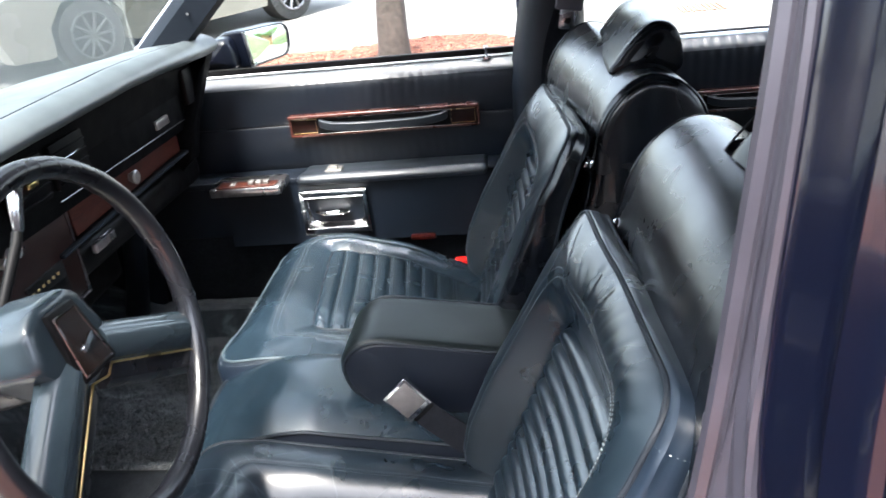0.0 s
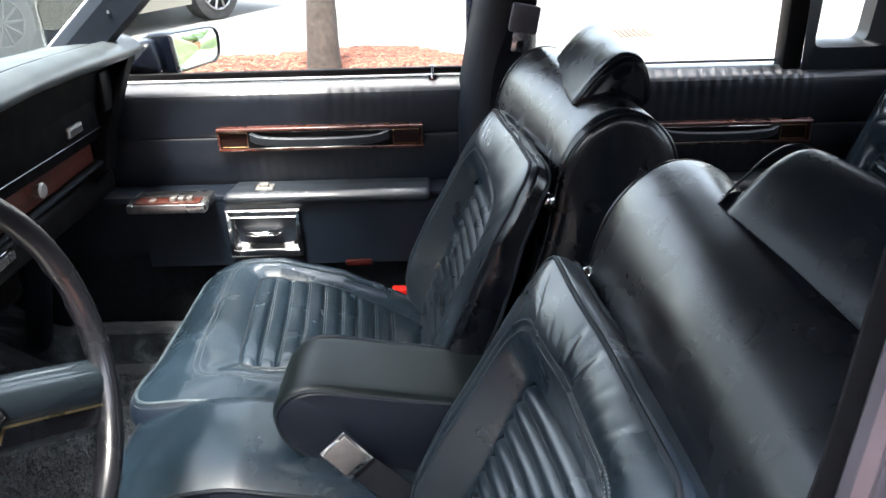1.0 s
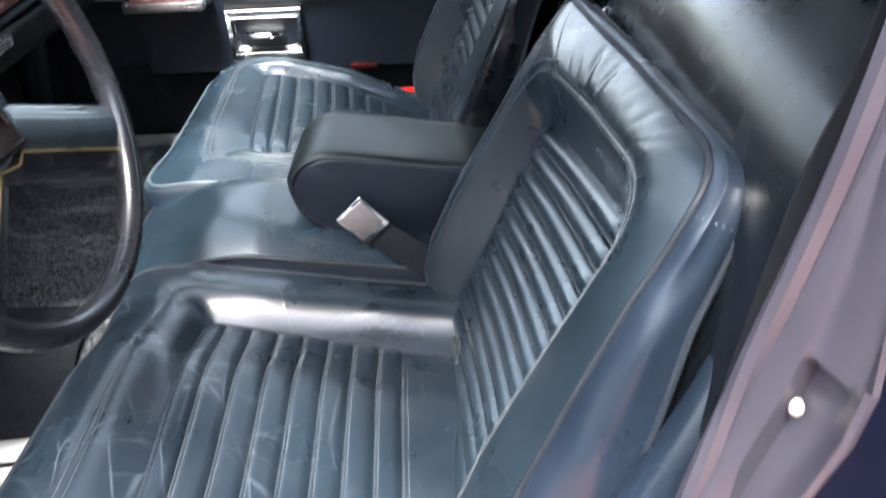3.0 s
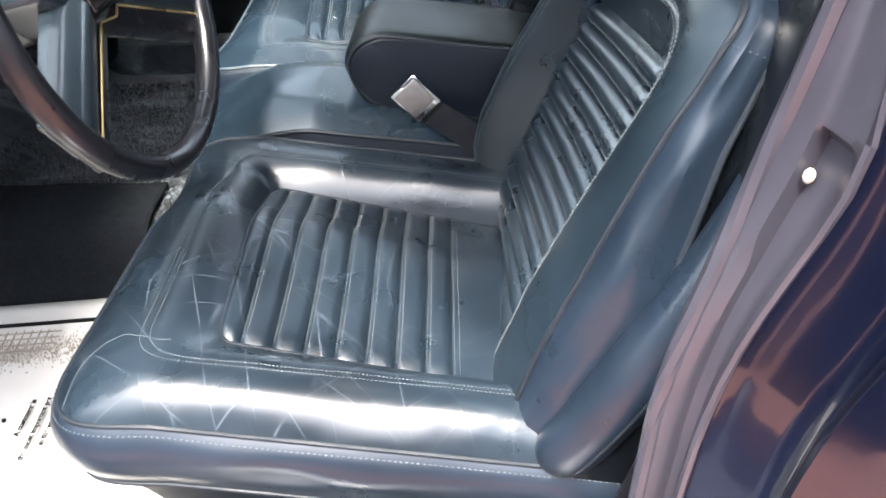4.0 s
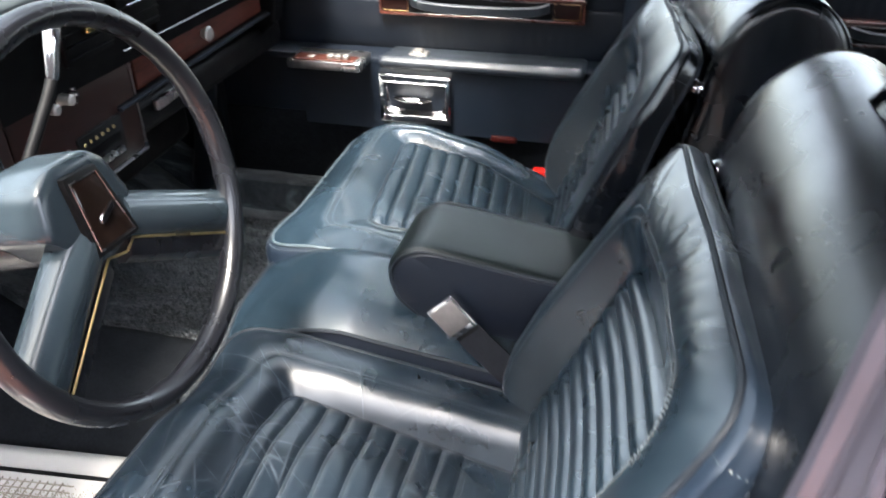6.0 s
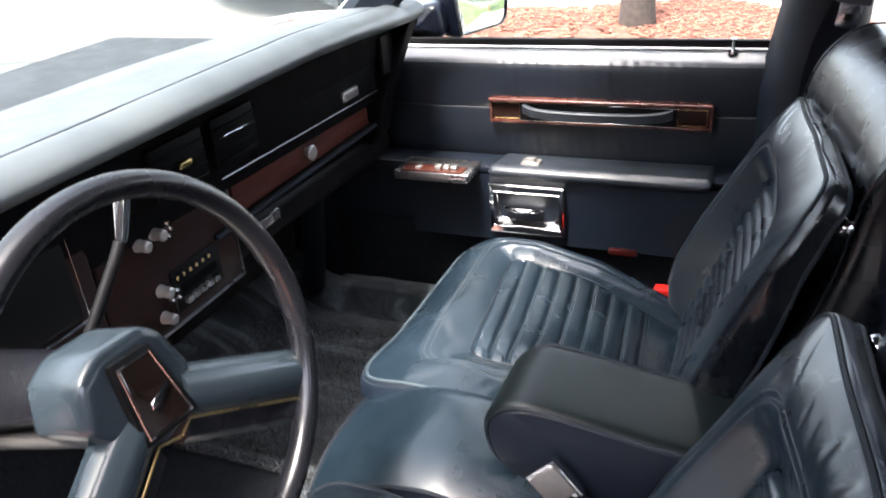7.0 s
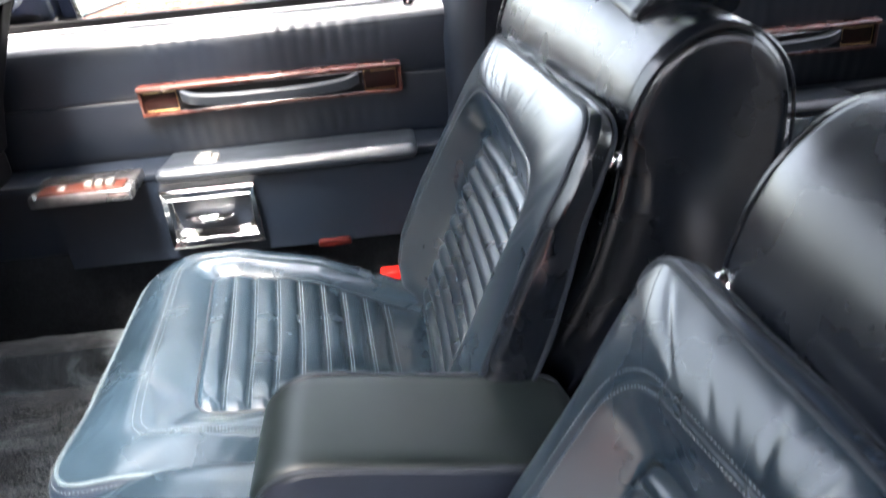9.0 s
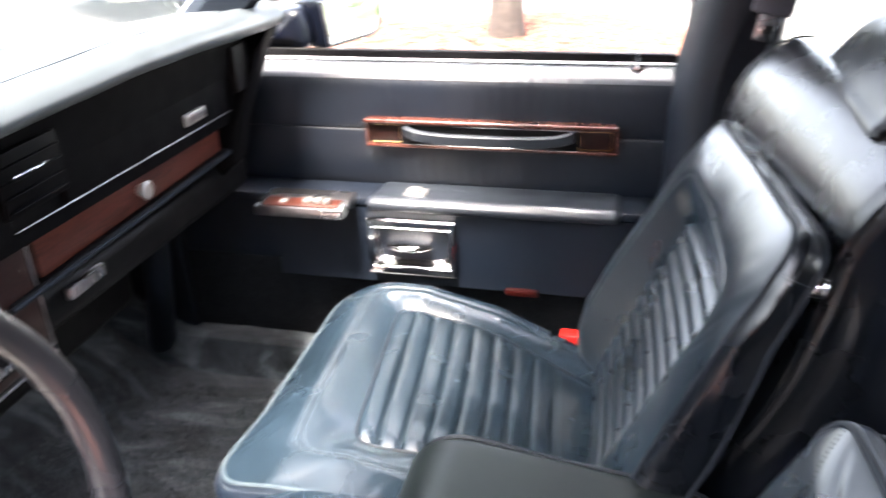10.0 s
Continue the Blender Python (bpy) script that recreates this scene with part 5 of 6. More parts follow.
def dash_pad(u, v):
    line = DP
    n = len(line) - 1
    p = line[min(n, round(u * n))]
    y = -0.76 + 1.515 * v
    z = p.z - 0.020 * sstep((y - 0.30) / 0.46)
    x = p.x - 0.05 * (abs(y) / 0.75) ** 4 * sstep((-0.2 - p.x) / 0.2) * -1
    return (x, y, z + 0.001 * fbm(p.x, y, 1, 10))


DP = smooth_path([(-0.190, 0, 1.052), (-0.150, 0, 1.052), (-0.133, 0, 1.058), (-0.127, 0, 1.070), (-0.138, 0, 1.084), (-0.160, 0, 1.093), (-0.176, 0, 1.091), (-0.180, 0, 1.086), (-0.186, 0, 1.089), (-0.25, 0, 1.086), (-0.40, 0, 1.066), (-0.62, 0, 1.010)], 6)
part("top_pad", grid(dash_pad, len(DP) - 1, 90), DASH_PAD, dash, "grey-blue padded top with a rolled lip")
part("pad_seam", tube([(-0.1815, -0.74 + 1.46 * k / 40, 1.0885 - 0.020 * sstep((-1.04 + 1.46 * k / 40) / 0.46)) for k in range(41)], 0.0026, 6), PIPING, dash, "dark seam along the rolled lip")


def slant(y):
    return -0.027 * (y - 0.14)


def sloped(bm):
    for v in bm.verts:
        v.co.z += slant(v.co.y)
    return bm


face = part("face", grid(lambda u, v: (-0.172 - 0.030 * u, -0.74 + 1.47 * v, 1.054 + (0.905 - 1.054) * u + slant(-0.74 + 1.47 * v) * u), 10, 30), DASH_BLACK, dash, "black dashboard face")
bm = extrude_y([(-0.140, 1.035), (-0.150, 1.00), (-0.178, 0.90), (-0.185, 0.83), (-0.22, 0.80), (-0.45, 0.80), (-0.45, 1.02)], 0.705, 0.750, 0.008)
for v in bm.verts:
    v.co.y -= 0.085 * min(1.0, max(0.0, (1.035 - v.co.z) / 0.20))
part("end_cap", bm, DASH_BLACK, dash, "slanted black end panel")
part("glovebox_door", sloped(box(-0.205, -0.187, 0.218, 0.630, 0.930, 1.035, 0.006, 2)), DASH_BLACK, dash, "black upper glovebox panel")
bm = box(-0.224, -0.206, 0.165, 0.614, 0.8545, 0.923, 0.002)
for v in bm.verts:
    if v.co.z > 0.89:
        v.co.z -= 0.029 * (v.co.y - 0.165) / 0.449
part("wood_strip", bm, WOOD_DASH, dash, "rosewood strip")
part("face_moulding", tube([(-0.166, 0.10 + 0.58 * k / 12, 1.047 - 0.012 * sstep((k / 12 - 0.35) / 0.65)) for k in range(13)], 0.0011, 6), BRUSHED, dash, "thin bright line under the pad")
part("strip_moulding", sloped(tube([(-0.198, 0.14 + 0.60 * k / 12, 0.926) for k in range(13)], 0.0009, 6)), STEEL_DARK, dash, "thin bright moulding")
part("lower_lip", box(-0.235, -0.198, 0.10, 0.640, 0.843, 0.853, 0.004, 3), DASH_BLACK, dash, "black lower lip")
part("lip_edge", tube([(-0.197, 0.10 + 0.54 * k / 12, 0.848) for k in range(13)], 0.0036, 8), PILLAR_TRIM, dash, "blue-black lower edge")
part("under_dash", sloped(box(-0.40, -0.215, -0.74, 0.72, 0.77, 0.835, 0.02, 3)), BLACK, dash)
part("glovebox_knob", tube([(-0.216, 0.379, 0.880), (-0.205, 0.379, 0.880), (-0.193, 0.379, 0.880), (-0.190, 0.379, 0.880)], [0.008, 0.008, 0.014, 0.011], 16), PALE_METAL, dash, "round glovebox knob")
part("side_vent", box(-0.186, -0.172, 0.640, 0.690, 0.945, 1.020, 0.004), BLACK, dash, "black air vent")
part("nameplate", box(-0.190, -0.181, 0.490, 0.546, 0.935, 0.953, 0.002, 1), PALE_METAL, dash, "small bright nameplate")
bm = bmesh.new()
for k in range(7):
    box(-0.1812, -0.1798, 0.495 + 0.007 * k, 0.499 + 0.007 * k, 0.940, 0.948, 0, 1, None, bm)
part("nameplate_letters", bm, STEEL_DARK, dash, "unreadable raised lettering", False)
part("vent_lever", box(-0.175, -0.166, 0.128, 0.185, 0.993, 1.000, 0.002, 1, pose(0, 0, 0)), CHROME, dash, "bright vent lever")
for y0, y1 in ((0.105, 0.205), (-0.02, 0.085)):
    part("vent_frame", box(-0.180, -0.168, y0, y1, 0.955, 1.028, 0.004), DASH_BLACK, dash, "black air vent")
    for k in range(4):
        part("vent_slat", box(-0.170, -0.164, y0 + 0.004, y1 - 0.004, 0.963 + 0.016 * k, 0.966 + 0.016 * k, 0.001), DASH_BLACK, dash)
part("vent_tab", box(-0.170, -0.158, 0.02, 0.045, 0.990, 0.998, 0.002), GOLD, dash)
part("ashtray_plate", box(-0.206, -0.196, 0.192, 0.264, 0.809, 0.827, 0.003), BRUSHED, dash, "bright ribbed pull plate")
bm = bmesh.new()
for k in range(10):
    box(-0.1965, -0.1945, 0.197 + 0.0064 * k, 0.200 + 0.0064 * k, 0.812, 0.824, 0, 1, None, bm)
part("plate_ribs", bm, STEEL_DARK, dash, "", False)
# centre stack
part("centre_stack", box(-0.235, -0.203, -0.12, 0.150, 0.765, 0.945, 0.006, 2), WOOD_DARK, dash, "dark veneered centre panel")
part("stack_edge", tube([(-0.204, -0.115, 0.762), (-0.204, 0.152, 0.762), (-0.204, 0.152, 0.93)], 0.003, 6), STEEL_DARK, dash)


def knob(y, z, r, depth=0.018, mat=None, label=""):
    part("knob", tube([(-0.205, y, z), (-0.203 + depth * 0.2, y, z), (-0.203 + depth, y, z), (-0.203 + depth + 0.002, y, z)], [r * 1.1, r * 0.85, r * 0.8, r * 0.55], 16), mat or PALE_METAL, dash, label)


for y, z, r in ((-0.011, 0.908, 0.0095), (-0.042, 0.906, 0.0095), (-0.025, 0.828, 0.0095), (-0.030, 0.789, 0.0095)):
    knob(y, z, r, 0.018, None, "bright control knob")
for y, z in ((0.012, 0.915), (0.016, 0.905), (0.010, 0.897), (-0.001, 0.818), (0.0, 0.806), (-0.012, 0.808)):
    knob(y, z, 0.004, 0.006, CHROME, "small bright control")
radio = part("radio_face", box(-0.206, -0.199, -0.005, 0.100, 0.780, 0.845, 0.003), BLACK, dash, "black radio face")
for k in range(5):
    part("preset_button", box(-0.200, -0.191, 0.010 + 0.0155 * k, 0.022 + 0.0155 * k, 0.790, 0.799, 0.0015), BRUSHED, radio, "bright preset button")
for k in range(6):
    part("marking", box(-0.1995, -0.1975, 0.004 + 0.014 * k, 0.009 + 0.014 * k, 0.829, 0.834, 0.0005, 1), GOLD, radio)
part("dial", box(-0.2, -0.1975, 0.010, 0.088, 0.806, 0.820, 0.001), DASH_BLACK, radio)
# instrument panel behind the wheel
part("cluster_panel", box(-0.235, -0.195, -0.62, -0.125, 0.80, 1.035, 0.008, 2), WOOD_DARK, dash, "dark veneered instrument panel")
part("cluster_glass", box(-0.197, -0.190, -0.56, -0.16, 0.87, 1.02, 0.004), BLACK, dash, "black instrument window")
part("cluster_trim", tube([(-0.190, -0.565, 0.865), (-0.190, -0.155, 0.865), (-0.190, -0.155, 1.025), (-0.190, -0.565, 1.025)], 0.003, 6, True), CHROME, dash, "chrome instrument surround")
# brake release bracket and kick panel in the far footwell
part("kick_panel", box(-0.72, -0.40, 0.735, 0.78, 0.36, 0.90, 0.01), DOOR_VINYL, body, "blue-black kick panel")
part("heater_box", box(-0.55, -0.34, 0.10, 0.50, 0.62, 0.79, 0.02, 3), BLACK, dash, "black heater box")
part("support_strut", tube([(-0.48, 0.71, 0.36), (-0.40, 0.635, 0.54), (-0.32, 0.55, 0.74)], [0.030, 0.026, 0.024], 10), DOOR_VINYL, dash, "blue-black brace under the dash")
part("footwell_wall", box(-0.74, -0.70, -0.8, 0.8, 0.35, 0.95, 0.01), FLOOR_CARPET, body)

# ---- steering wheel ----
WC, WA, WR = Vector((0.120, -0.349, 0.957)), 0.22, 0.175
wn_ = Vector((math.cos(WA), 0, math.sin(WA)))
wy = Vector((0, 1, 0))
wu = wn_.cross(wy).normalized()
if wu.z < 0:
    wu = -wu
wheel = thing("steering_wheel", "two-spoke steering wheel with dark rim and grey-blue padded hub", "steering wheel")


def W(y, u, n=0.0):
    return WC + wy * y + wu * u + wn_ * n


rim = bmesh.new()
rows = []
NR = 96
for i in range(NR):
    q = 2 * math.pi * i / NR
    c = W(WR * math.cos(q), WR * math.sin(q))
    rad = (wy * math.cos(q) + wu * math.sin(q))
    row = []
    for k in range(16):
        g = 2 * math.pi * k / 16
        r = 0.0125
        grip = 0.0012 * abs(math.sin(q * 36)) if math.sin(g) < -0.1 and math.cos(g) < 0.4 else 0.0
        row.append(rim.verts.new(c + rad * math.cos(g) * (r - grip) * 0.92 + wn_ * math.sin(g) * (r - grip) * 1.08))
    rows.append(row)
for i in range(NR):
    a, b = rows[i], rows[(i + 1) % NR]
    for k in range(16):
        rim.faces.new((a[k], a[(k + 1) % 16], b[(k + 1) % 16], b[k]))
part("rim", rim, RIM_DARK, wheel, "dark blue-black moulded rim with finger grips")


def slab(outline, n0, n1, bev=0.006, seg=3):
    bm = bmesh.new()
    lo = [bm.verts.new(W(y, u, n0)) for y, u in outline]
    f = bm.faces.new(lo)
    ext = bmesh.ops.extrude_face_region(bm, geom=[f])
    vs = [v for v in ext["geom"] if isinstance(v, bmesh.types.BMVert)]
    bmesh.ops.translate(bm, verts=vs, vec=wn_ * (n1 - n0))
    bmesh.ops.recalc_face_normals(bm, faces=bm.faces)
    bmesh.ops.bevel(bm, geom=bm.edges[:], offset=bev, segments=seg, profile=0.6, affect="EDGES")
    return bm


hub = part("hub_pad", slab([(-0.056, 0.050), (-0.032, 0.063), (0.018, 0.060), (0.034, 0.046), (0.050, 0.004), (0.026, -0.034), (0.0, -0.040), (-0.030, -0.034), (-0.068, 0.012)], -0.085, -0.017, 0.012, 5), WHEEL_BLUE, wheel, "grey-blue padded hub")


def spoke_section(s, section):
    """A spoke drawn out along its length; section gives (across, out of the wheel) pairs."""
    t0, t1, b0, b1 = (0.034, 0.008, -0.014), (0.160, -0.058, 0.004), (0.020, -0.034, -0.012), (0.140, -0.100, 0.004)
    bm = bmesh.new()
    rows = []
    for i in range(13):
        k = i / 12
        row = []
        for v, dn in section:
            y = (t0[0] * (1 - v) + b0[0] * v) * (1 - k) + (t1[0] * (1 - v) + b1[0] * v) * k
            u = (t0[1] * (1 - v) + b0[1] * v) * (1 - k) + (t1[1] * (1 - v) + b1[1] * v) * k
            n = (t0[2] * (1 - v) + b0[2] * v) * (1 - k) + (t1[2] * (1 - v) + b1[2] * v) * k
            row.append(bm.verts.new(W(s * y, u, n + dn)))
        rows.append(row)
    m = len(section)
    for p, q in zip(rows, rows[1:]):
        for j in range(m):
            bm.faces.new((p[j], p[(j + 1) % m], q[(j + 1) % m], q[j]))
    bm.faces.new(rows[0])
    bm.faces.new(rows[-1])
    return bm


for s in (1, -1):
    sp = part("spoke", spoke_section(s, [(-0.02, -0.030), (-0.04, -0.022), (0.0, -0.013), (0.10, -0.005), (0.25, 0.000), (0.45, 0.002), (0.70, 0.000), (0.90, -0.004), (1.0, -0.008), (1.0, -0.030)]), WHEEL_BLUE, wheel, "grey-blue padded spoke")
    part("lower_band", spoke_section(s, [(1.01, -0.006), (1.10, -0.006), (1.40, -0.010), (1.55, -0.020), (1.55, -0.028), (1.01, -0.028)]), RIM_DARK, wheel, "dark lower band")
    part("gold_line", tube([W(s * 0.001, -0.038, -0.010), W(s * 0.020, -0.034, -0.015), W(s * 0.140, -0.100, -0.001)], 0.0013, 6), GOLD, sp, "gold pinstripe")
em = part("emblem_frame", slab([(-0.031, 0.051), (0.012, 0.047), (0.030, -0.031), (-0.034, -0.027)], -0.024, -0.011, 0.003, 2), BLACK, wheel, "black emblem frame")
part("emblem_border", tube([W(y, u, -0.0108) for y, u in ((-0.026, 0.044), (0.007, 0.041), (0.023, -0.026), (-0.028, -0.022))], 0.0012, 6, True), BRUSHED, em)
part("emblem_plate", slab([(-0.025, 0.043), (0.006, 0.040), (0.022, -0.025), (-0.027, -0.021)], -0.014, -0.0100, 0.001, 1), BRONZE, em, "dark bronze emblem plate")
part("badge", slab([(-0.013, 0.004), (-0.003, 0.007), (0.004, 0.010), (0.010, 0.011), (0.008, 0.004), (0.000, 0.001), (-0.008, -0.002), (-0.014, -0.002)], -0.0105, -0.0082, 0.0006, 1), CHROME, em, "small plain silver badge")
part("column", tube([WC - wn_ * 0.03, WC - wn_ * 0.09, WC - wn_ * 0.20, WC - wn_ * 0.36], [0.030, 0.042, 0.046, 0.055], 20), RIM_DARK, wheel, "dark column shroud")
part("gear_lever", tube([WC - wn_ * 0.13 + wy * 0.03 + wu * 0.02, (0.004, -0.262, 1.026), (0.003, -0.250, 1.040)], [0.006, 0.006, 0.0055], 10), BLACK, wheel, "black gear lever shank")
part("lever_knob", tube([(0.003, -0.251, 1.038), (0.003, -0.249, 1.042), (0.002, -0.231, 1.083), (0.002, -0.227, 1.091), (0.002, -0.226, 1.094)], [0.0060, 0.0070, 0.0085, 0.0080, 0.0040], 14), CHROME, wheel, "bright lever sleeve")
lv = smooth_path([WC - wn_ * 0.11 - wy * 0.04, (0.03, -0.47, 0.99), (0.05, -0.52, 1.00)], 6)
part("indicator_lever", tube(lv, 0.005, 10), BLACK, wheel)

# ---- small things ----
red = thing("red_buckle", "red plastic belt release buckle beside the cushion", "seat belt", "seat belts")
part("button", box(0.362, 0.397, 0.606, 0.632, 0.538, 0.559, 0.004, 2), RED, red, "red release button")
part("buckle_case", box(0.345, 0.399, 0.602, 0.636, 0.45, 0.534, 0.005), BLACK, red)
part("red_tab", box(0.3955, 0.401, 0.606, 0.616, 0.545, 0.573, 0.002), RED, red)

tan = thing("paper_tag", "cream paper tag tucked under the backrest", "paper")
part("sheet", box(0.535, 0.552, -0.601, -0.599, 0.572, 0.579, 0.0005, 1), plain("cream_card", (0.36, 0.30, 0.21), 0.8), tan)

# near-black sheet added under the paper to darken the footwell and tunnel side
def dark_sheet(u, v):
    x, y = -0.60 + 0.52 * u, -0.60 + 0.635 * v
    return (x, y, floor_z(x, y) + 0.014 + 0.003 * fbm(x, y, 2, 9))


dm_ob = tagged(part("footwell_dark_sheet", grid(dark_sheet, 40, 44), FLOOR_CARPET), "added near-black sheet darkening the footwell floor and tunnel side", "floor mat")
dm_sol = dm_ob.modifiers.new("thick", "SOLIDIFY")
dm_sol.thickness = 0.008
# paper floor mat
mat_ob = thing("paper_floor_mat", "white printed paper floor mat in the driver's footwell", "floor mat")
mat_ob.matrix_basis = pose(-0.20, -0.35, 0.398, 0, 0, 5.8)


def mat_pt(u, v):
    x, y = -0.45 + 0.75 * u, -0.28 + 0.456 * v
    return (x, y, 0.0007 * fbm(x, y, 5, 6) + 0.3 * max(0, -0.30 - x))


sheet = part("sheet", grid(mat_pt, 40, 30), PAPER, mat_ob)
sol = sheet.modifiers.new("thick", "SOLIDIFY")
sol.thickness = 0.0012
Z0, Z1 = 0.0015, 0.0040
part("printed_rule", box(-0.29, 0.28, 0.126, 0.132, Z0, Z1, 0), PRINT, mat_ob, "black printed rule", False)
part("printed_rule", box(0.19, 0.28, -0.213, -0.211, Z0, Z1, 0), PRINT, mat_ob, "thin printed rule", False)
bm = bmesh.new()
for k in range(26):
    box(-0.28 + 0.012 * k, -0.2795 + 0.012 * k, 0.072, 0.115, Z0, Z1, 0, 1, None, bm)
for k in range(4):
    box(-0.28, 0.04, 0.074 + 0.012 * k, 0.0745 + 0.012 * k, Z0, Z1, 0, 1, None, bm)
part("printed_grid", bm, PRINT_PALE, mat_ob, "fine printed grid", False)
rng = random.Random(3)
bm = bmesh.new()
for _ in range(2200):
    x = rng.uniform(-0.27, 0.10)
    y = 0.062 + 0.08 * (x + 0.1) + rng.gauss(0, 0.014)
    w = rng.uniform(0.0003, 0.0007)
    box(x - w, x + w, y - w, y + w, Z0, Z1, 0, 1, None, bm)
part("printed_speckle", bm, PRINT_PALE, mat_ob, "grey printed speckle", False)


def writing(text, x, y, size, ang):
    cu = bpy.data.curves.new("printed_text", "FONT")
    cu.body, cu.size, cu.extrude = text, size * 1.05, 0.0002
    cu.offset = 0.0004
    cu.materials.append(PRINT)
    ob = new("printed_text", cu)
    ob.parent = mat_ob
    ob.matrix_basis = pose(x, y, 0.0095, 0, 0, ang)
    return ob


writing("A customer is", 0.048, -0.086, 0.0100, 86)
writing("the most important per", 0.066, -0.124, 0.0100, 87)
writing("in the wor", 0.084, -0.103, 0.0100, 87)
writing("CLEAN", -0.036, -0.026, 0.0105, 88)
writing("PAPER MAT", -0.014, -0.062, 0.0105, 88)
part("printed_dot", tube([(0.015, -0.052, Z0), (0.015, -0.052, Z1)], 0.0028, 12), PRINT, mat_ob)

# ---- outside ----
bm = bmesh.new()
rings = []
for r in (0.0, 3, 8, 20, 60, 200, 900):
    rings.append([bm.verts.new((r * math.cos(2 * math.pi * k / 48), r * math.sin(2 * math.pi * k / 48), 0)) for k in range(48)] if r else [bm.verts.new((0, 0, 0))])
for k in range(48):
    bm.faces.new((rings[0][0], rings[1][k], rings[1][(k + 1) % 48]))
for a, b in zip(rings[1:], rings[2:]):
    for k in range(48):
        bm.faces.new((a[k], b[k], b[(k + 1) % 48], a[(k + 1) % 48]))
tagged(part("side_paving", box(-7, 7, -9, -1.0, -0.2, 0.006, 0), RED_PAVING, smooth=False), "red-brown paving beside the driver's doorway", "pavement", kind="structure")
tagged(part("ground", bm, CONCRETE, smooth=False), "pale concrete car park surface", "pavement", kind="structure")

# unseen dark wall added on the driver's side to darken reflections in the car
tagged(part("reflection_wall", box(-14, 14, -6.3, -6.0, 0.0, 3.3, 0.02), WALL_DARK, smooth=False), "unseen dark wall added behind the open door for reflections", "wall", kind="structure")

# planting island with kerb
isl = [(-3.4, 4.5), (-2.0, 4.15), (0.3, 4.05), (1.2, 4.3), (1.25, 4.8), (0.6, 5.35), (0.0, 5.75), (-1.3, 5.45), (-3.2, 5.35)]
iso = [Vector((p.x, p.y)) for p in smooth_path([(a, b, 0) for a, b in isl], 6, True)]
ic = sum(iso, Vector((0, 0))) / len(iso)


def ring_of(k, z):
    return [(ic.x + (p.x - ic.x) * k, ic.y + (p.y - ic.y) * k, z) for p in iso]


bm = bmesh.new()
lo = [[bm.verts.new(p) for p in ring_of(k, z)] for k, z in ((1.045, 0.0), (1.045, 0.13), (1.035, 0.145), (0.985, 0.145), (0.975, 0.10))]
for a, b in zip(lo, lo[1:]):
    n = len(a)
    for k in range(n):
        bm.faces.new((a[k], a[(k + 1) % n], b[(k + 1) % n], b[k]))
tagged(part("kerb", bm, KERB), "concrete kerb round the mulch bed", "kerb", kind="structure")
bm = bmesh.new()
rows = [[bm.verts.new((x, y, 0.11 + 0.10 * (1 - k * k) + 0.02 * fbm(x, y, 0, 2))) for x, y, _ in ring_of(k, 0)] for k in (0.98, 0.8, 0.6, 0.4, 0.2)]
for a, b in zip(rows, rows[1:]):
    n = len(a)
    for k in range(n):
        bm.faces.new((a[k], a[(k + 1) % n], b[(k + 1) % n], b[k]))
bm.faces.new(rows[-1])
tagged(part("mulch_bed", bm, MULCH), "red-brown mulch bed", "mulch", kind="structure")
verts, faces = [], []
rng = random.Random(8)
for _ in range(9000):
    k, i = math.sqrt(rng.random()) * 0.97, rng.randrange(len(iso))
    x, y = ic.x + (iso[i].x - ic.x) * k + rng.uniform(-0.05, 0.05), ic.y + (iso[i].y - ic.y) * k + rng.uniform(-0.05, 0.05)
    z = 0.115 + 0.10 * (1 - k * k) + 0.02 * fbm(x, y, 0, 2)
    a, L, w, t = rng.uniform(0, 6.28), rng.uniform(0.02, 0.055), rng.uniform(0.006, 0.014), rng.uniform(-0.4, 0.4)
    d, n = Vector((math.cos(a), math.sin(a), t)), Vector((-math.sin(a), math.cos(a), 0.2))
    c, h = Vector((x, y, z + 0.006)), Vector((0, 0, 0.007))
    b0 = len(verts)
    verts += [c - d * L / 2 - n * w / 2, c + d * L / 2 - n * w / 2, c + d * L / 2 + n * w / 2, c - d * L / 2 + n * w / 2, c + h]
    faces += [(b0, b0 + 1, b0 + 4), (b0 + 1, b0 + 2, b0 + 4), (b0 + 2, b0 + 3, b0 + 4), (b0 + 3, b0, b0 + 4)]
me = bpy.data.meshes.new("mulch_chips")
me.from_pydata([tuple(v) for v in verts], [], faces)
me.materials.append(CHIPS)
tagged(new("mulch_chips", me), "red-brown bark mulch chips", "mulch", kind="stuff")


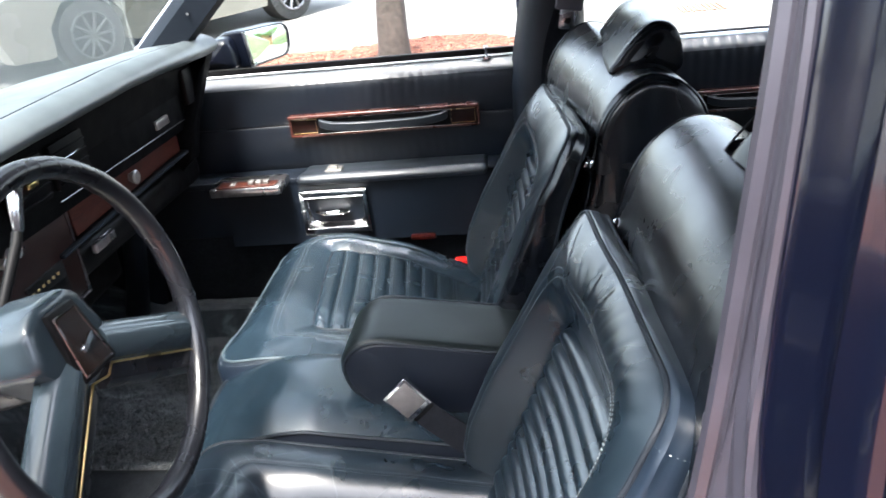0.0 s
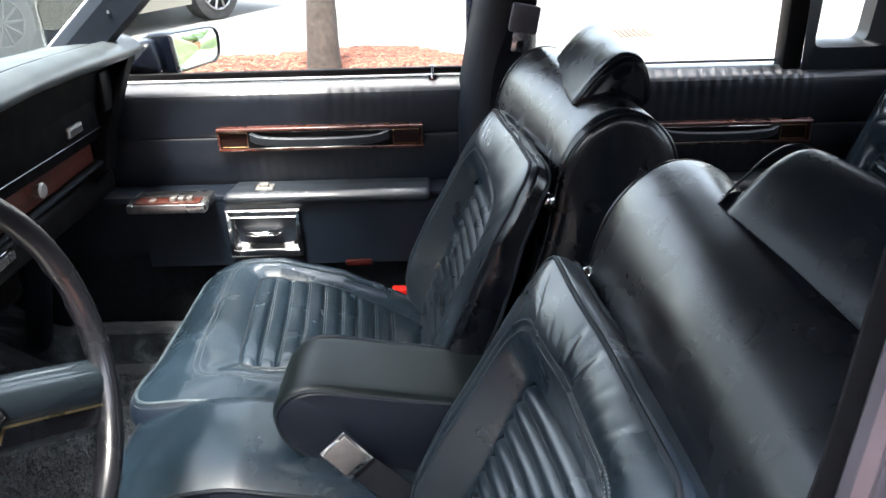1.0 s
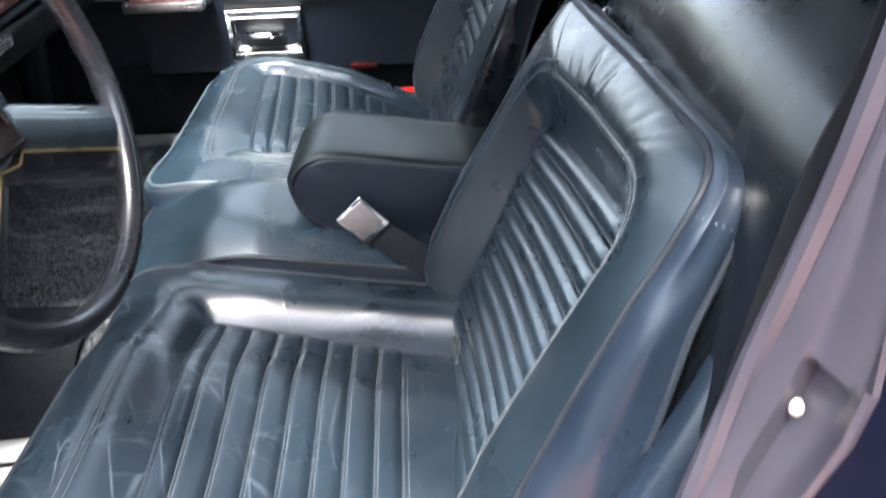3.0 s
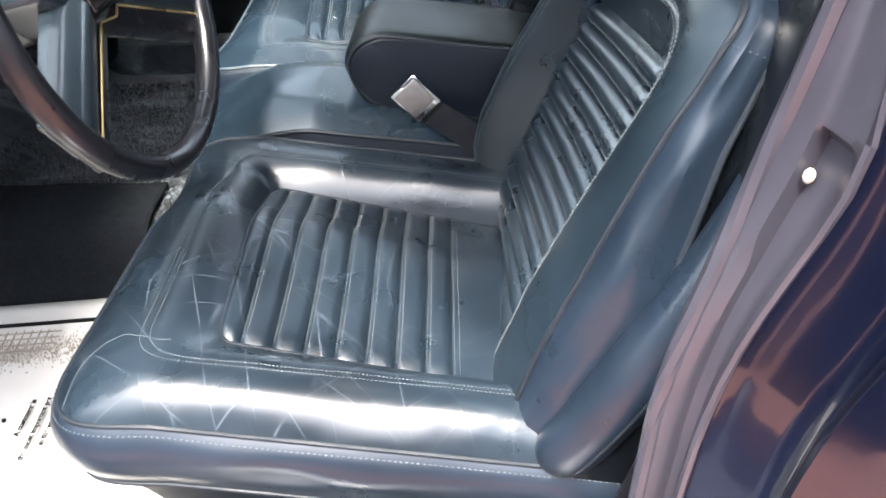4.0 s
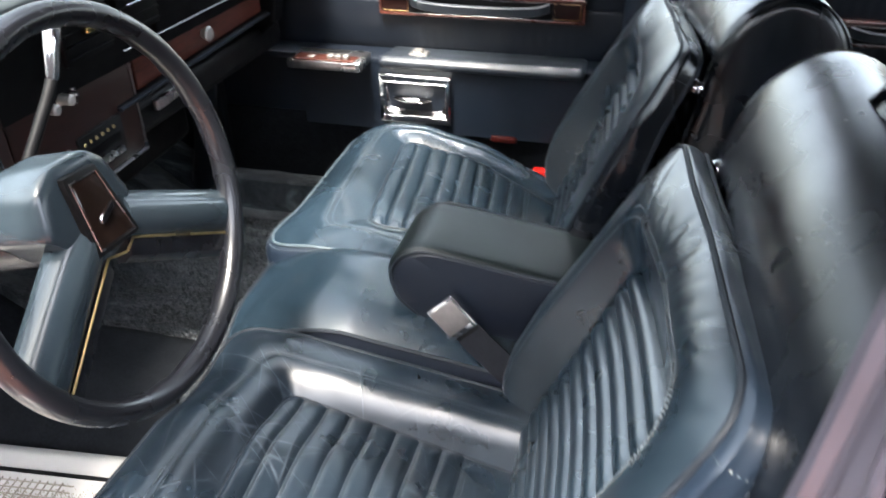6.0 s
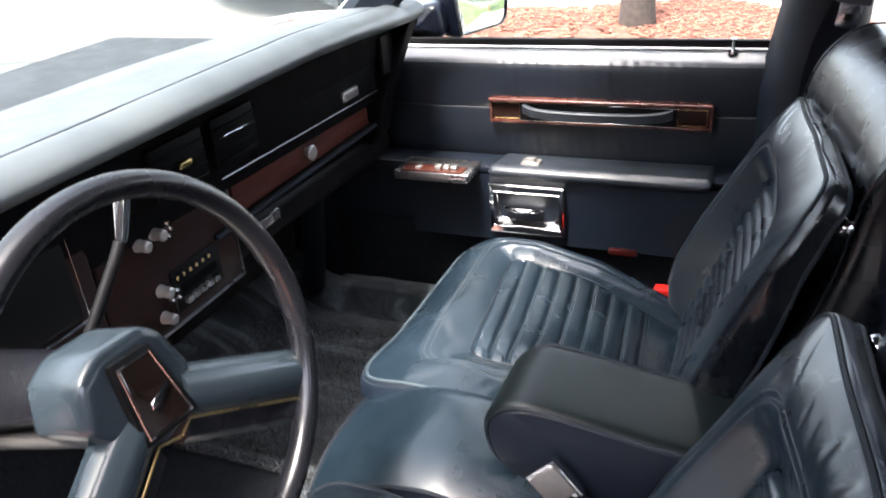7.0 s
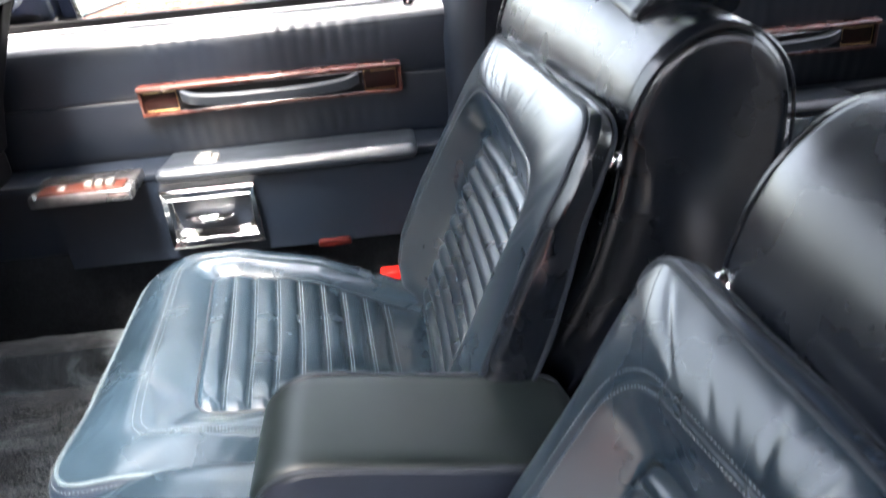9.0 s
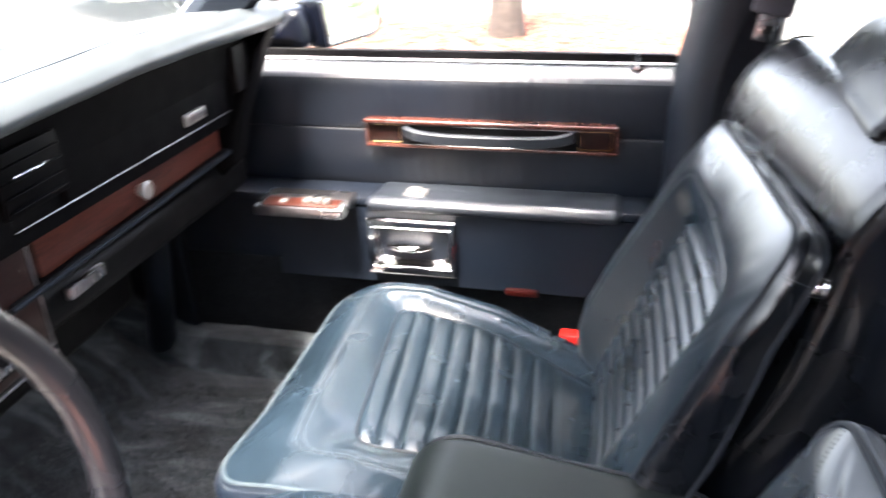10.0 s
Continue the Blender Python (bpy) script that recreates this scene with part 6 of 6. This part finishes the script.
def tree(x, y, z, h, r, crown_r, seed, leaves, label, lean=(0, 0), bark=BARK):
    rng = random.Random(seed)
    t = thing("tree", label, "tree", "trees")
    pts = [(x + lean[0] * k / 8 + 0.02 * rng.uniform(-1, 1) * (k > 1), y + lean[1] * k / 8, z - 0.05 + h * 0.62 * k / 8) for k in range(9)]
    rad = [r * (1.35 if k == 0 else 1.08 if k == 1 else 1 - 0.055 * k) for k in range(9)]
    bm = bmesh.new()
    line = smooth_path(pts, 5)
    rows = []
    for i, p in enumerate(line):
        f = i / (len(line) - 1) * 8
        k = min(int(f), 7)
        rr = rad[k] + (rad[k + 1] - rad[k]) * (f - k)
        rows.append([bm.verts.new(p + Vector((math.cos(q), math.sin(q), 0)) * rr * (1 + 0.10 * noise.noise(Vector((math.cos(q) * 3, math.sin(q) * 3, p.z * 3 + seed))) + 0.05 * noise.noise(Vector((math.cos(q) * 9, math.sin(q) * 9, p.z * 8))))) for q in (2 * math.pi * j / 28 for j in range(28))])
    for a, b in zip(rows, rows[1:]):
        for j in range(28):
            bm.faces.new((a[j], a[(j + 1) % 28], b[(j + 1) % 28], b[j]))
    part("trunk", bm, bark, t, "rough bark")
    top = Vector(pts[-1])
    tips = []
    for k in range(9):
        q = 2.4 * k
        st = Vector(pts[5 + k % 4])
        d = Vector((math.cos(q), math.sin(q), 0.9 + 0.4 * rng.random())) * crown_r * rng.uniform(0.5, 0.8)
        ln = smooth_path([st, st + d * 0.5 + Vector((0, 0, -0.1)), st + d], 5)
        part("limb", tube(ln, [r * 0.4 * (1 - 0.8 * i / (len(ln) - 1)) for i in range(len(ln))], 8), BARK, t)
        tips += [st + d, st + d * 0.7]
    vs, fs = [], []
    for _ in range(leaves):
        c = rng.choice(tips) + Vector((rng.gauss(0, 1), rng.gauss(0, 1), rng.gauss(0, 0.8))) * crown_r * 0.28
        a = Vector((rng.uniform(-1, 1), rng.uniform(-1, 1), rng.uniform(-0.6, 0.6))).normalized()
        b = a.cross(Vector((rng.uniform(-1, 1), rng.uniform(-1, 1), rng.uniform(-1, 1)))).normalized()
        s = rng.uniform(0.05, 0.10)
        i = len(vs)
        vs += [tuple(c), tuple(c + a * s * 0.5 + b * s * 0.3), tuple(c + a * s), tuple(c + a * s * 0.5 - b * s * 0.3)]
        fs.append((i, i + 1, i + 2, i + 3))
    m2 = bpy.data.meshes.new("crown")
    m2.from_pydata(vs, [], fs)
    m2.materials.append(LEAF)
    cr = new("crown", m2)
    cr.parent = t
    return t


tree(-0.385, 4.62, 0.20, 6.5, 0.088, 2.4, 4, 9000, "street tree with dark trunk in the mulch bed", (0.12, 0.05))


# parked car beyond the island
def parked_car():
    c = thing("parked_car", "cream parked saloon car with dark tyres", "car")
    w1, w2 = Vector((-3.50, 6.30, 0)), Vector((-2.17, 8.44, 0))
    f = (w1 - w2).normalized()
    s = Vector((f.y, -f.x, 0))
    if s.y > 0:
        s = -s
    M = Matrix(((f.x, s.x, 0, w2.x), (f.y, s.y, 0, w2.y), (0, 0, 1, 0), (0, 0, 0, 1)))
    wb = (w1 - w2).length
    side = [(-1.0, 0.35), (-0.98, 0.75), (-0.85, 0.95), (-0.15, 1.0), (0.35, 1.38), (1.35, 1.42), (wb - 0.45, 1.02), (wb + 0.45, 0.88), (wb + 0.80, 0.70), (wb + 0.85, 0.40), (wb + 0.78, 0.22), (wb + 0.45, 0.20)]
    for cx in (wb, 0.0):
        side += [(cx + 0.40 * math.cos(q), 0.32 + 0.40 * math.sin(q)) for q in (math.radians(a) for a in ((-15, 20, 55, 90, 125, 160, 195)))]
        side += [(cx - 0.45, 0.20)]
    bm = bmesh.new()
    rows = [[bm.verts.new(M @ Vector((a, b, h))) for a, h in side] for b in (0.08, 0.02, -0.9, -1.7, -1.76)]
    for r0, r1 in zip(rows, rows[1:]):
        n = len(side)
        for k in range(n):
            bm.faces.new((r0[k], r0[(k + 1) % n], r1[(k + 1) % n], r1[k]))
    bm.faces.new(rows[0])
    bm.faces.new(rows[-1])
    part("body", bm, WHITE_PAINT, c, "cream painted body")
    g = [(-0.05, 1.02), (0.42, 1.33), (1.30, 1.36), (wb - 0.55, 1.05)]
    bm = bmesh.new()
    bm.faces.new([bm.verts.new(M @ Vector((a, 0.086, h))) for a, h in g])
    part("side_window", bm, BLACK, c, "dark side glass", False)
    for x in (wb, 0.0):
        for b in (0.05, -1.73):
            wh = part("wheel", tube([M @ Vector((x, b + d, 0.325)) for d in (-0.2, -0.19, 0.02, 0.03)], [0.29, 0.325, 0.325, 0.29], 36), TYRE, c, "dark tyre")
            rimb = tube([M @ Vector((x, b + d, 0.325)) for d in (0.015, 0.034)], 0.20, 32)
            rb_ = part("rim", rimb, BLACK, wh, "dark wheel recess")
            bm2 = bmesh.new()
            for k in range(10):
                q = 2 * math.pi * k / 10
                cen = M @ Vector((x, b + 0.045, 0.325))
                tip = M @ Vector((x + 0.205 * math.cos(q), b + 0.040, 0.325 + 0.205 * math.sin(q)))
                tube([cen, tip], [0.016, 0.012], 6, False, bm2)
            tube([M @ Vector((x + 0.208 * math.cos(2 * math.pi * k / 32), b + 0.036, 0.325 + 0.208 * math.sin(2 * math.pi * k / 32))) for k in range(32)], 0.013, 6, True, bm2)
            # front wheel's spokes take the darker, shaded copy of the alloy
            part("spokes", bm2, STEEL_DARK if x == 0.0 else WHEEL_SHADED, wh, "grey alloy spokes")
    hl = box(wb + 0.70, wb + 0.86, -0.30, 0.05, 0.58, 0.72, 0.03, 3, M)
    part("headlight", hl, CHROME, c, "clear headlight")
    part("grille", box(wb + 0.80, wb + 0.88, -1.3, -0.35, 0.32, 0.62, 0.02, 2, M), BLACK, c, "black grille")
    return c


parked_car()

# lawn and tree seen in the door mirror
bm = grid(lambda u, v: (6.5 + 45 * u, -3.0 + 14 * v, 0.03 + 0.02 * fbm(5 + 25 * u, 6.5 + 16 * v, 0, 0.6)), 40, 30)
tagged(part("lawn", bm, GRASS), "bright green mown lawn", "grass", kind="structure")
tree(8.6, 4.30, 0.0, 3.8, 0.11, 1.5, 9, 9000, "leafy green tree with a tan trunk on the lawn", (0, 0), TAN_BARK)
# drain grate in the paving
dg = thing("drain_grate", "rusty drain grate in the paving", "drain")
for k in range(9):
    part("bar", box(1.95 + 0.045 * k, 1.975 + 0.045 * k, 6.6, 7.0, 0.0, 0.014, 0.002, 1), plain("rust", (0.20, 0.12, 0.08), 0.8) if k == 0 else bpy.data.materials["rust"], dg)


# ---- outside of the car ----
def boot_pt(u, v):
    x, y = 2.02 + 1.10 * u, -0.88 + 1.76 * v
    k = 2 * v - 1
    return (x, y, 0.985 - 0.05 * u * u - 0.06 * k ** 6)


part("boot_lid", grid(boot_pt, 16, 24), PAINT, body, "dark blue boot lid")
part("rear_panel", box(3.06, 3.16, -0.88, 0.88, 0.42, 0.925, 0.04, 3), PAINT, body, "dark blue rear panel")
part("nose_panel", box(-2.36, -2.26, -0.88, 0.88, 0.40, 0.855, 0.04, 3), PAINT, body, "dark blue nose panel")
for y0, y1 in ((-0.95, -0.86), (0.86, 0.95)):
    part("rear_wing", box(2.26, 3.12, y0, y1, 0.30, 0.945, 0.04, 3), PAINT, body, "dark blue rear wing")
part("front_wing", box(-2.3, -0.62, -0.95, -0.86, 0.30, 0.86, 0.04, 3), PAINT, body, "dark blue front wing")
for x in (-2.42, 3.14):
    part("bumper", box(x, x + 0.09, -0.92, 0.92, 0.38, 0.52, 0.03, 3), CHROME, body, "chrome bumper")


def back_glass(u, v):
    y = (-0.66 + 1.32 * v) * (1 - 0.06 * u)
    return (2.05 - 0.47 * u, y, 0.975 + 0.45 * u - 0.03 * (2 * v - 1) ** 4 * u)


bg = part("rear_screen", grid(back_glass, 8, 16), GLASS, body, "rear window glass")
bg.visible_shadow = False
for s in (-1, 1):
    bm = grid(lambda u, v: (1.42 + 0.60 * v - 0.42 * u * v, s * (0.70 - 0.05 * u), 0.96 + 0.44 * u), 8, 8)
    part("rear_pillar", bm, PAINT, body, "dark blue rear roof pillar")
for x in (-1.50, 2.35):
    for s in (-1, 1):
        wh = part("road_wheel", tube([(x, s * (0.66 + d), 0.33) for d in (0.0, 0.02, 0.17, 0.19)], [0.29, 0.33, 0.33, 0.29], 32), TYRE, body, "dark tyre")
        part("hubcap", tube([(x, s * (0.845 + d), 0.33) for d in (0.0, 0.012, 0.022)], [0.20, 0.19, 0.08], 24), CHROME, wh, "chrome hubcap")
